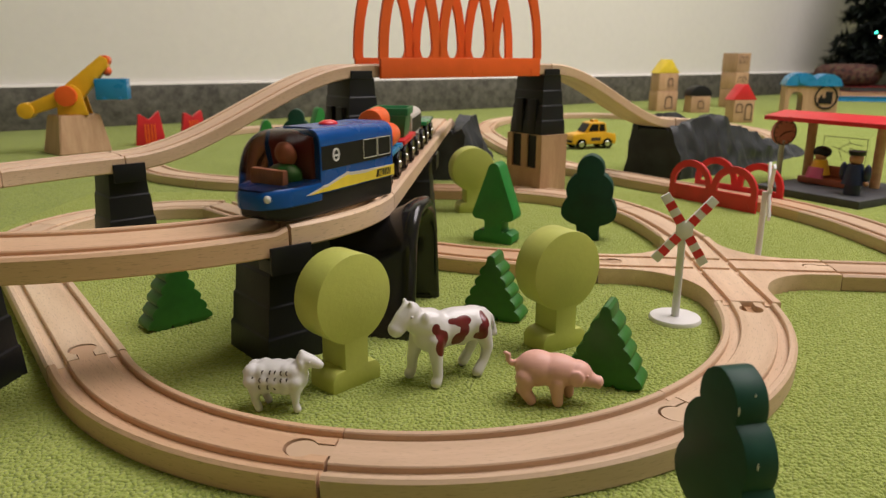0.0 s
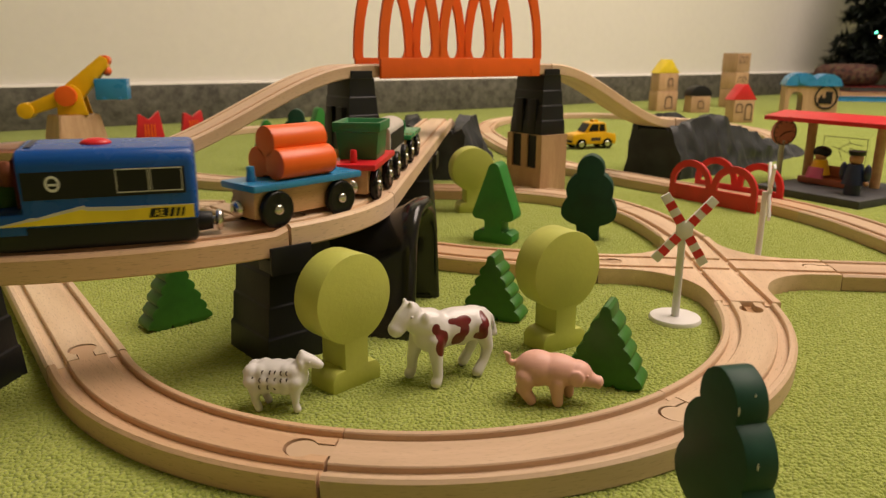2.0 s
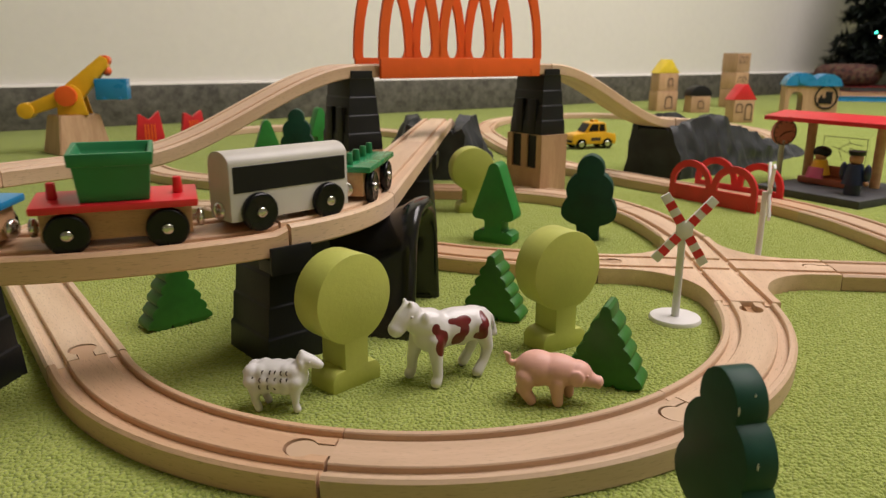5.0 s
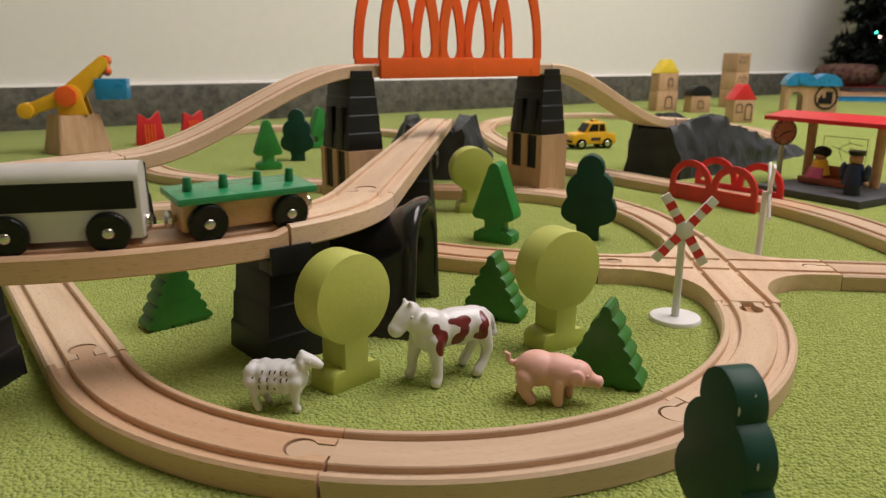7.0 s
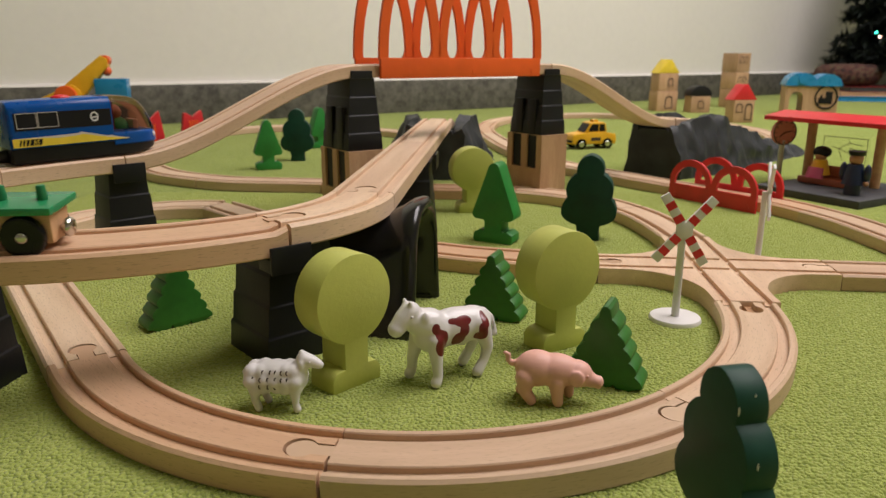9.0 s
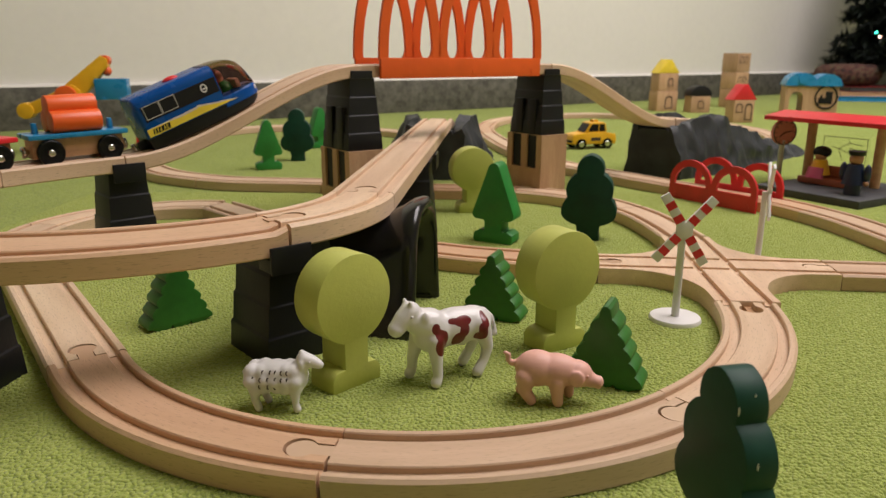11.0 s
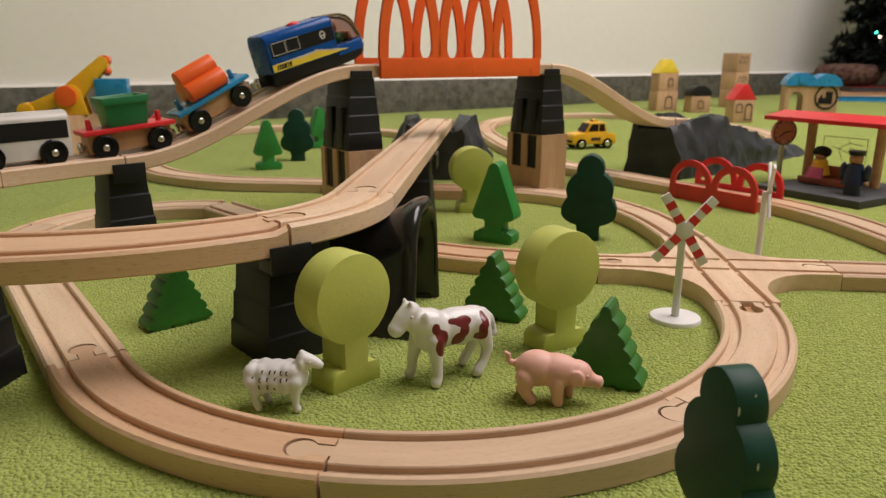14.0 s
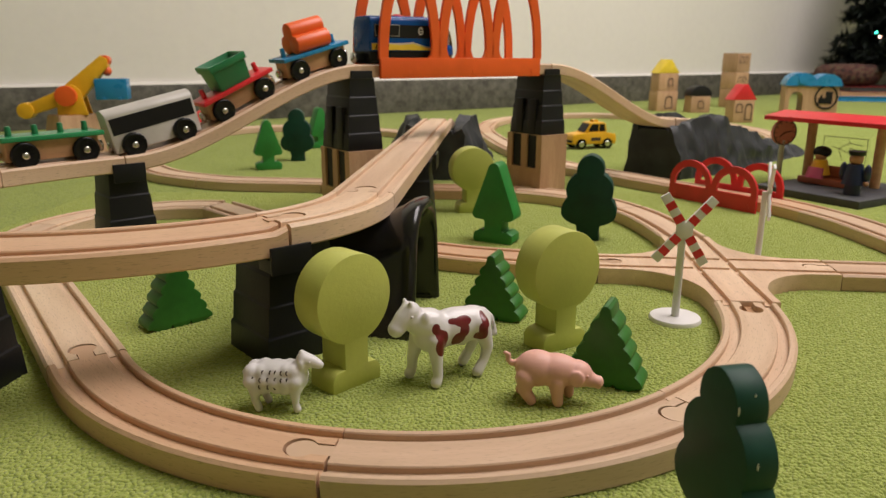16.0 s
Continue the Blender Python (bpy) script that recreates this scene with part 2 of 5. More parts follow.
# ---- the room: carpet, a long wall that runs askew; unseen walls and ceiling for bounce ----
WALL_TURN = 34.0
WALL_AT = Vector((-0.022, 1.721, 0))
ROOM = Matrix.Translation(WALL_AT) @ pose(0, 0, 0, 0, 0, WALL_TURN)


def room():
    bm = bmesh.new()
    box(bm, (0.2, -2.4, -0.02), (8.4, 5.4, 0.04))
    solid("floor", bm, CARPET, "short looped lime-green carpet laid wall to wall", "carpet", ROOM, kind="structure", smooth=None)
    for name, c, s, mt, lab in (("wall_north", (0.2, 0.06, 1.18), (8.4, 0.12, 2.44), PLASTER, "plain cream-painted plaster wall"), ("wall_south", (0.2, -5.06, 1.18), (8.4, 0.12, 2.44), UNSEEN_WALL_TAN, "unseen tan wall added for bounced light"),
                                ("wall_west", (-4.06, -2.5, 1.18), (0.12, 5.0, 2.44), UNSEEN_WALL_TAN, "unseen tan wall added for bounced light"), ("wall_east", (4.46, -2.5, 1.18), (0.12, 5.0, 2.44), UNSEEN_WALL_TAN, "unseen tan wall added for bounced light")):
        bm = bmesh.new()
        box(bm, c, s)
        solid(name, bm, mt, lab, "wall", ROOM, kind="structure", smooth=None)
    bm = bmesh.new()
    box(bm, (0.2, -2.5, 2.45), (8.4, 5.0, 0.1))
    solid("ceiling", bm, PLASTER, "unseen pale ceiling added for bounced light", "ceiling", ROOM, kind="structure", smooth=None)
    bm = bmesh.new()
    box(bm, (0.2, -0.006, 0.046), (8.38, 0.012, 0.092), 0.002)
    solid("baseboard", bm, SKIRT, "grey speckled stone skirting along the wall", "baseboard", ROOM, kind="structure")
    rnd = random.Random(3)
    bm = bmesh.new()
    rows = []
    for k in range(421):
        x, h = -3.98 + 0.02 * k, 0.0030 + 0.0022 * noise.noise(Vector((k * 0.37, 2.0, 0))) + rnd.uniform(0, 0.0012)
        rows.append([(x, -0.0004, 0.0915), (x, -0.0125, 0.0915), (x, -0.0105, 0.0922 + h), (x, -0.0004, 0.0940 + h)])
    loft(bm, rows)
    solid("trim", bm, PLASTER, "uneven pale filler bead along the skirting", "trim", ROOM, kind="structure")


room()


def carpet_pile():
    """The looped pile where the camera is near: small uneven woollen loops in loose rows."""
    rng = np.random.default_rng(7)
    step = 0.00205
    xs, ys = np.meshgrid(np.arange(-0.40, 0.46, step), np.arange(-0.32, 0.40, step))
    cx = xs.ravel() + rng.normal(0, 0.0005, xs.size) + (np.arange(xs.shape[0]) % 2).repeat(xs.shape[1]) * step / 2
    cy = ys.ravel() + rng.normal(0, 0.0005, xs.size)
    keep = (np.abs(cx) < 0.10 + (cy + 0.44) * 0.72)
    cx, cy = cx[keep], cy[keep]
    n = cx.size
    turn = rng.normal(0.5, 0.75, n)
    a, b, h = rng.uniform(0.0011, 0.0017, n), rng.uniform(0.00078, 0.00115, n), rng.uniform(0.0004, 0.0008, n)
    k = 6
    ang = np.arange(k) * 2 * np.pi / k
    ca, sa = np.cos(turn)[:, None], np.sin(turn)[:, None]
    co = np.zeros((n, 2 * k + 1, 3), dtype=np.float32)
    for r, (s, z) in enumerate(((1.0, -0.0004), (0.80, 0.68))):
        u, v = a[:, None] * s * np.cos(ang), b[:, None] * s * np.sin(ang)
        co[:, r * k:(r + 1) * k, 0] = cx[:, None] + u * ca - v * sa
        co[:, r * k:(r + 1) * k, 1] = cy[:, None] + u * sa + v * ca
        co[:, r * k:(r + 1) * k, 2] = z if r == 0 else h[:, None] * z
    co[:, -1, 0], co[:, -1, 1], co[:, -1, 2] = cx + rng.normal(0, 0.0002, n), cy + rng.normal(0, 0.0002, n), h
    tri = []
    for i in range(k):
        j = (i + 1) % k
        tri += [(i, j, k + j), (i, k + j, k + i), (k + i, k + j, 2 * k)]
    tri = np.array(tri, dtype=np.int32)
    idx = (tri[None] + (np.arange(n, dtype=np.int32) * (2 * k + 1))[:, None, None]).ravel()
    me = bpy.data.meshes.new("carpet_pile")
    me.vertices.add(n * (2 * k + 1))
    me.vertices.foreach_set("co", co.ravel())
    me.loops.add(idx.size)
    me.loops.foreach_set("vertex_index", idx)
    me.polygons.add(idx.size // 3)
    me.polygons.foreach_set("loop_start", np.arange(0, idx.size, 3, dtype=np.int32))
    me.update(calc_edges=True)
    me.materials.append(PILE)
    me.shade_smooth()
    tagged(new("carpet_pile", me), "short lime-green woollen carpet loops", "carpet", kind="stuff")


carpet_pile()

# ---- wooden track ----
HW, TH, G1, G2, GD = 0.020, 0.012, 0.0098, 0.0155, 0.0030
PROFILE = [(-HW + 0.001, 0), (HW - 0.001, 0), (HW, 0.001), (HW, TH - 0.0014), (HW - 0.0014, TH), (G2 + 0.0005, TH), (G2, TH - 0.0006), (G2, TH - GD), (G1, TH - GD),
           (G1, TH - 0.0006), (G1 - 0.0005, TH), (-G1 + 0.0005, TH), (-G1, TH - 0.0006), (-G1, TH - GD), (-G2, TH - GD), (-G2, TH - 0.0006), (-G2 - 0.0005, TH),
           (-HW + 0.0014, TH), (-HW, TH - 0.0014), (-HW, 0.001)]


def arc_points(x, y, heading, radius, turn, n=16):
    """A bend to the right (turn > 0) or left; points after the first, and the heading at its end."""
    h, k = radians(heading), math.copysign(1, turn)
    cx, cy = x + k * radius * math.sin(h), y - k * radius * math.cos(h)
    out = []
    for i in range(1, n + 1):
        a = h - radians(turn) * i / n
        out.append((cx - k * radius * math.sin(a), cy + k * radius * math.cos(a)))
    return out, heading - turn


def line_points(x, y, heading, length, n=2):
    h = radians(heading)
    return [(x + math.cos(h) * length * i / n, y + math.sin(h) * length * i / n) for i in range(1, n + 1)]


def spline(pts, step=0.012):
    """A smooth way through the points."""
    P = [Vector(q) for q in pts]
    P = [P[0] * 2 - P[1]] + P + [P[-1] * 2 - P[-2]]
    out = []
    for a, b, c, d in zip(P, P[1:], P[2:], P[3:]):
        n = max(2, int((c - b).length / step))
        for i in range(n):
            t = i / n
            out.append(0.5 * ((2 * b) + (c - a) * t + (2 * a - 5 * b + 4 * c - d) * t * t + (3 * b - a - 3 * c + d) * t ** 3))
    return out + [P[-2]]


def cut(path, s0, s1):
    """The stretch of a path from s0 to s1 metres along it."""
    out, s = [], 0.0
    for a, b in zip(path, path[1:]):
        d = (b - a).length
        lo, hi = max(s0, s), min(s1, s + d)
        if d > 0 and hi > lo:
            if not out:
                out.append(a.lerp(b, (lo - s) / d))
            out.append(a.lerp(b, (hi - s) / d))
        s += d
    return out


def length_of(path):
    return sum((b - a).length for a, b in zip(path, path[1:]))


def sides(path, i):
    d = (path[min(i + 1, len(path) - 1)] - path[max(i - 1, 0)])
    d.z = 0
    d.normalize()
    return d, Vector((d.y, -d.x, 0))


def keyhole(grow):
    r, w, far = 0.0062 + grow, 0.0034 + grow, 0.0125
    a = math.degrees(math.asin(w / r))
    return [(-0.002, w), *[(far - r * math.cos(radians(t)), r * math.sin(radians(t))) for t in np.linspace(a, 360 - a, 22)], (-0.002, -w)]


def keyhole_mesh(at, d, z0, z1, grow):
    bm = bmesh.new()
    n = Vector((d.y, -d.x, 0))
    lo = [at + d * x + n * y for x, y in keyhole(grow)]
    loft(bm, [[(v.x, v.y, z0) for v in lo], [(v.x, v.y, z1) for v in lo]])
    bmesh.ops.recalc_face_normals(bm, faces=bm.faces)
    return bm


def track(path, name="track_piece", label="grooved beech toy track piece lying on the carpet", material=None, gap=0.0005, socket="", peg="", group="wooden track pieces", lean=None, wide=1.0):
    """One piece of track; path runs along the middle of its top. socket / peg: 'start' or 'end'."""
    path = cut(path, gap, length_of(path) - gap)
    bm = bmesh.new()
    uv = bm.loops.layers.uv.new("UVMap")
    rows, run = [], 0.0
    for i, c in enumerate(path):
        if i:
            run += (path[i] - path[i - 1]).length
        d, n = sides(path, i)
        k = math.tan(radians(lean(run))) if lean else 0.0
        rows.append(([bm.verts.new((c.x + n.x * u * wide, c.y + n.y * u * wide, c.z - TH + w + k * (u - HW))) for u, w in PROFILE], run))
    k = len(PROFILE)
    across = [0.0]
    for (a, b), (c, d) in zip(PROFILE, PROFILE[1:] + PROFILE[:1]):
        across.append(across[-1] + math.hypot(c - a, d - b))
    for (ra, ua), (rb, ub) in zip(rows, rows[1:]):
        for i in range(k):
            f = bm.faces.new((ra[i], ra[(i + 1) % k], rb[(i + 1) % k], rb[i]))
            for lp, (u, w) in zip(f.loops, ((ua, across[i]), (ua, across[i + 1]), (ub, across[i + 1]), (ub, across[i]))):
                lp[uv].uv = (u, w)
    for r, u in (rows[0], rows[-1]):
        f = bm.faces.new(r)
        for lp, q in zip(f.loops, PROFILE):
            lp[uv].uv = (u * 0.2 + q[0], q[1])
    ob = new(name, finish(bm, name, material or BEECH, 30))
    tagged(ob, label, "toy track", group)
    ends = {"start": (path[0], sides(path, 0)[0]), "end": (path[-1], -sides(path, len(path) - 1)[0])}
    if socket:
        at, d = ends[socket]
        cutter = new("cutter", finish(keyhole_mesh(at, d, at.z - TH - 0.01, at.z + 0.01, 0.0006), "cutter", BEECH))

        def hole(o):
            md = o.modifiers.new("hole", "BOOLEAN")
            md.operation, md.object, md.solver = "DIFFERENCE", cutter, "EXACT"
            return md
        baked(ob, hole)
        me = cutter.data
        bpy.data.objects.remove(cutter)
        bpy.data.meshes.remove(me)
    if peg:
        at, d = ends[peg]
        part("peg", keyhole_mesh(at, -d, at.z - TH, at.z - 0.0004, 0.0001), material or BEECH, ob, "round wooden joining peg")
    return ob


def flat(pts, z=TH):
    return [Vector((x, y, z)) for x, y in pts]


# the loop in front: three bends, then a straight under the raised line
R = 0.2004
ANGLES = (-147.0, -99.6, -53.9, -8.0)
for i, (a, b) in enumerate(zip(ANGLES, ANGLES[1:])):
    track(flat([(R * math.cos(radians(a + (b - a) * k / 28)), R * math.sin(radians(a + (b - a) * k / 28))) for k in range(29)]),
          material=BEECH_DARK if i == 0 else None, socket="end", peg="start",
          wide=0.95 if i == 2 else 0.92,
          label="curved grooved beech toy track piece on the carpet")
J1 = (R * math.cos(radians(-147)), R * math.sin(radians(-147)))
run = [J1] + line_points(*J1, 126, 0.216)
track(flat(run), wide=0.94, material=BEECH_GREY, label="straight grooved beech toy track piece on the carpet", socket="start")
way, hd = [run[-1]], 126
for radius, turn in ((0.11, 45), (0.11, 45), (0.11, 45)):
    pts, hd2 = arc_points(*way[-1], hd, radius, turn)
    if hd == 126:
        pre = line_points(*way[-1], hd, 0.045)
        pts, hd2 = arc_points(*pre[-1], hd, radius, turn)
        pts = pre + pts
    track(flat([way[-1]] + pts), label="short curved beech toy track piece on the carpet")
    way, hd = way + pts, hd2
rest = spline([(*way[-1], TH), (-0.105, 0.165, TH), (0.007, 0.101, TH), (0.065, 0.080, TH), (0.128, 0.064, TH)])
track(cut(rest, 0.0, 0.11))
track(cut(rest, 0.11, length_of(rest)), peg="end", material=BEECH_DARK)

# the cross-over piece
CROSS = Matrix.Translation((0.209, 0.056, 0)) @ pose(0, 0, 0, 0, 0, -6)


def crossing():
    arm, fr = 0.0835, 0.048
    out = []
    for q in range(4):
        a = q * 90
        c, s = round(math.cos(radians(a))), round(math.sin(radians(a)))
        local = [(arm, -HW), (arm, HW)] + [(HW + fr - fr * math.sin(radians(t)), HW + fr - fr * math.cos(radians(t))) for t in np.linspace(0, 90, 12)]
        out += [(x * c - y * s, x * s + y * c) for x, y in local]
    bm = bmesh.new()
    loft(bm, [[(x, y, 0.0) for x, y in out], [(x, y, TH - 0.001) for x, y in out], [(x * 0.994, y * 0.994, TH) for x, y in out]])
    ob = solid("track_crossing", bm, BEECH_CROSS, "cross-shaped beech crossover track piece with grooves both ways", "toy track", CROSS, "wooden track pieces", smooth=30)
    for k, turn in enumerate((0, 90)):
        for u in (-0.01265, 0.01265):
            b2 = bmesh.new()
            box(b2, (0, u, TH), (0.2, 0.0050, 2 * 0.0028), m=pose(0, 0, 0, 0, 0, turn))
            cutter = new("cutter", finish(b2, "cutter", BEECH))
            cutter.matrix_basis = CROSS

            def hole(o):
                md = o.modifiers.new("hole", "BOOLEAN")
                md.operation, md.object, md.solver = "DIFFERENCE", cutter, "EXACT"
                return md
            bpy.context.view_layer.update()
            baked(ob, hole)
            me = cutter.data
            bpy.data.objects.remove(cutter)
            bpy.data.meshes.remove(me)
    for at, d in (((-arm, 0, 0), (1, 0, 0)), ((arm, 0, 0), (-1, 0, 0)), ((0, arm, 0), (0, -1, 0))):
        cutter = new("cutter", finish(keyhole_mesh(Vector(at), Vector(d), -0.01, TH + 0.01, 0.0006), "cutter", BEECH))
        cutter.matrix_basis = CROSS

        def socket(o):
            md = o.modifiers.new("socket", "BOOLEAN")
            md.operation, md.object, md.solver = "DIFFERENCE", cutter, "EXACT"
            return md
        bpy.context.view_layer.update()
        baked(ob, socket)
        me = cutter.data
        bpy.data.objects.remove(cutter)
        bpy.data.meshes.remove(me)
    part("peg", keyhole_mesh(Vector((0, -arm, 0)), Vector((0, -1, 0)), 0, TH - 0.0035, -0.0010), WAGON_WOOD, ob, "round wooden joining peg")


crossing()
arm_r = CROSS @ Vector((0.084, 0, TH))
track([arm_r, arm_r + Vector((0.05, -0.006, 0)), arm_r + Vector((0.11, -0.015, 0))], peg="start")

# the middle loop behind the crossing
top = CROSS @ Vector((0, 0.084, TH))
mid = spline([top, (0.215, 0.19, TH), (0.205, 0.245, TH), (0.175, 0.31, TH), (0.12, 0.355, TH), (0.06, 0.372, TH), (0.0, 0.378, TH), (-0.065, 0.392, TH), (-0.128, 0.414, TH),
              (-0.178, 0.420, TH), (-0.243, 0.430, TH), (-0.31, 0.462, TH), (-0.36, 0.505, TH), (-0.42, 0.60, TH), (-0.46, 0.75, TH), (-0.46, 0.92, TH), (-0.40, 1.08, TH),
              (-0.274, 1.13, TH), (-0.12, 1.06, TH), (-0.02, 0.96, TH), (0.034, 0.80, TH)])
L = length_of(mid)
cuts = [0.0, 0.12, 0.27, 0.42, 0.50, 0.66]
cuts += [cuts[-1] + (L - cuts[-1]) * k / 7 for k in range(1, 8)]
for i, (a, b) in enumerate(zip(cuts, cuts[1:])):
    track(cut(mid, a, b), material=BEECH_DARK if i in (2, 3, 6) else None, peg="start" if i == 0 else "")

# the outer line on the right and the far bend to the rock ramp
outer = spline([(0.402, 0.085, TH), (0.400, 0.155, TH), (0.392, 0.225, TH), (0.368, 0.295, TH), (0.333, 0.352, TH), (0.294, 0.402, TH), (0.240, 0.484, TH), (0.187, 0.575, TH),
                (0.150, 0.70, TH), (0.125, 0.86, TH), (0.115, 1.08, TH), (0.165, 1.30, TH), (0.30, 1.45, TH), (0.46, 1.485, TH), (0.62, 1.32, TH), (0.685, 1.12, TH), (0.665, 0.93, TH), (0.60, 0.80, TH)])
L = length_of(outer)
cuts = [0.0, 0.165, 0.31, 0.47] + [0.47 + (L - 0.47) * k / 8 for k in range(1, 9)]
for i, (a, b) in enumerate(zip(cuts, cuts[1:])):
    track(cut(outer, a, b), material=BEECH_DARK if i in (1, 5) else None)

# ---- the raised line on which the train runs ----
Z1, ZB, Z2 = 0.078, 0.0844, 0.1506
FAR, BEND = Vector((0.0105, 0.515, Z1)), Vector((-0.0385, -0.012, Z1))
HEAD = math.degrees(math.atan2(BEND.y - FAR.y, BEND.x - FAR.x)) % 360
TOWER_L, TOWER_R, ROCK_TOP, ROCK_END = Vector((-0.0731, 0.2527, Z2)), Vector((0.1268, 0.396, Z2)), Vector((0.320, 0.540, Z1)), Vector((0.60, 0.80, 0.014))


def slope(a, b, n=40):
    return [Vector((*a.xy.lerp(b.xy, i / n), a.z + (b.z - a.z) * (3 * (i / n) ** 2 - 2 * (i / n) ** 3))) for i in range(n + 1)]


back = (FAR - BEND).normalized()
START = FAR + back * 0.25
START.z = 0.014
pieces = [slope(START, FAR), [FAR, BEND]]
x, y, hd = BEND.x, BEND.y, HEAD
for radius, turn, tail in ((0.11, 45, 0), (0.202, 44, 0.00229), (0.10636, 62.844, 0.00996), (0.10636, 62.844, 0), (0.50, 10, 0)):
    pts, hd = arc_points(x, y, hd, radius, turn, 24)
    pts = [(x, y)] + pts
    if tail:
        pts += line_points(*pts[-1], hd, tail)
    pieces.append(flat(pts, Z1))
    x, y = pts[-1]
JOINT = Vector((x, y, ZB))
climb = pieces[-3:]
rise_len, gone = sum(length_of(q) for q in climb), 0.0
for q in climb:
    steps = [(b - a).length for a, b in zip(q, q[1:])]
    for v, d in zip(q, [0.0] + steps):
        gone += d
        v.z = Z1 + (ZB - Z1) * gone / rise_len
pieces += [slope(JOINT, TOWER_L), [TOWER_L, TOWER_R], slope(TOWER_R, ROCK_TOP), slope(ROCK_TOP, ROCK_END)]
LINE = [pieces[0][0]]
for q in pieces:
    LINE += q[1:]
BANK = [(0.874, 0.0), (0.8775, 4.5), (1.02, 4.5), (1.14, 0.0)]


def bank_at(s):
    """The loose bend past the second joint leans outwards a little; degrees."""
    return float(np.interp(s, [a for a, b in BANK], [b for a, b in BANK]))


raised = "grooved beech toy track piece raised on black supports"
mid_a = FAR.lerp(BEND, 0.5)
passed = 0.0
for i, q in enumerate(pieces):
    s0, passed = passed, passed + length_of(q)
    if i == 1:
        track([FAR, mid_a], label=raised)
        track([mid_a, BEND], label=raised, peg="", socket="end")
    elif i in (7, 9):
        tagged(track(q, label="S-shaped beech ramp track climbing between two levels" if i == 7 else raised), "S-shaped beech ramp track climbing to the bridge")
    else:
        track(q, label=raised if 0 < i < 10 else "sloping track on a grey rock ramp", material=BEECH_DARK if i == 3 else None, socket="end" if i == 2 else "", peg="start" if i in (2, 3) else "", lean=(lambda r, s0=s0: bank_at(s0 + r)) if i in (3, 4, 5) else None)

# ---- supports ----


def support(name, at, heading, h=0.066, along=0.046, across=0.040, group="black track supports", z0=0.0, slots=False, shift=0.0, slide=0.0):
    """Stepped black plastic pier; its stepped faces look away from the track's two sides."""
    ob = thing(name, "stepped black plastic pier holding up the raised track", "track support", Matrix.Translation((*at, z0)) @ pose(0, 0, 0, 0, 0, heading), group)
    bm = bmesh.new()
    tiers = 4
    rings_ = []
    for k in range(tiers):
        a0, a1 = along / 2 * (1 - 0.085 * k), along / 2 * (1 - 0.085 * k - 0.045)
        c0, c1 = across / 2 * (1 - 0.012 * k) - 0.0009 * k, across / 2 * (1 - 0.012 * k) - 0.0009 * k - 0.0004
        za, zb = h * k / tiers, h * (k + 1) / tiers
        for a, c, z in ((a0, c0, za), (a1, c1, zb - 0.0012)):
            rings_.append([(a, -c, z), (a, c, z), (-a, c, z), (-a, -c, z)])
    rings_.append([(along * 0.33, -across * 0.44, h), (along * 0.33, across * 0.44, h), (-along * 0.33, across * 0.44, h), (-along * 0.33, -across * 0.44, h)])
    loft(bm, rings_)
    bmesh.ops.bevel(bm, geom=list(bm.edges), offset=0.0007, segments=2, affect="EDGES", profile=0.6)
    body = part("pier", bm, BLACK, ob, smooth=40)
    for s in (-1, 1):
        bm = bmesh.new()
        box(bm, (slide, s * 0.0219 - shift * 1.1, h - (0.0045 if shift else 0.0005)), (along * (0.45 if shift else 0.60), 0.0018, 0.014), 0.0006)
        if shift and s < 0:
            box(bm, (slide, -0.0290, h - 0.0075), (along * 0.42, 0.0150, 0.0070), 0.0006)
        part("side_plate", bm, BLACK, ob)
    if slots:
        for s in (-1, 1):
            for y in (-across * 0.2, across * 0.2):
                bm = bmesh.new()
                box(bm, (s * (along * 0.5 - 0.0045), y, h * 0.30), (0.010, across * 0.22, h * 0.60), 0.001)
                part("slot", bm, DARK, body, "dark arched slot")
    return ob


support("track_support", (-0.0760, -0.0660), 40, along=0.050, across=0.045, shift=0.0131, slide=-0.0155)
support("track_support", (-0.2290, -0.1180), 352)
support("track_support", (-0.0135, 0.215), 85)
support("track_support", (-0.240, 0.115), 42, h=0.0724, along=0.040)


def tower(at, heading):
    base = thing("wooden_tower_base", "beech block with two tall slots under a pier", "track support", Matrix.Translation((*at, 0)) @ pose(0, 0, 0, 0, 0, heading), "bridge towers")
    bm = bmesh.new()
    hw, h = 0.030, 0.0722
    slots = [[(-0.021, 0.034), (-0.005, 0.034), (-0.005, 0.0717), (-0.021, 0.0717)], [(0.005, 0.034), (0.021, 0.034), (0.021, 0.0717), (0.005, 0.0717)]]
    slab(bm, [(-hw, 0), (hw, 0), (hw, h), (-hw, h)], -0.0195, 0.0195, holes=slots)
    bmesh.ops.rotate(bm, matrix=Matrix.Rotation(radians(90), 3, "Z"), verts=bm.verts)
    part("block", bm, BLOCK, base)
    bm = bmesh.new()
    for y in (-0.013, 0.013):
        box(bm, (0, y, 0.0528), (0.035, 0.0156, 0.0372))
    part("slot_lining", bm, DARK, base, "dark painted slot")
    support("track_support", at, heading, 0.0662, 0.037, 0.054, z0=0.0723, slots=True)


tower((TOWER_L.x, TOWER_L.y), 34)
tower((TOWER_R.x, TOWER_R.y), 34)


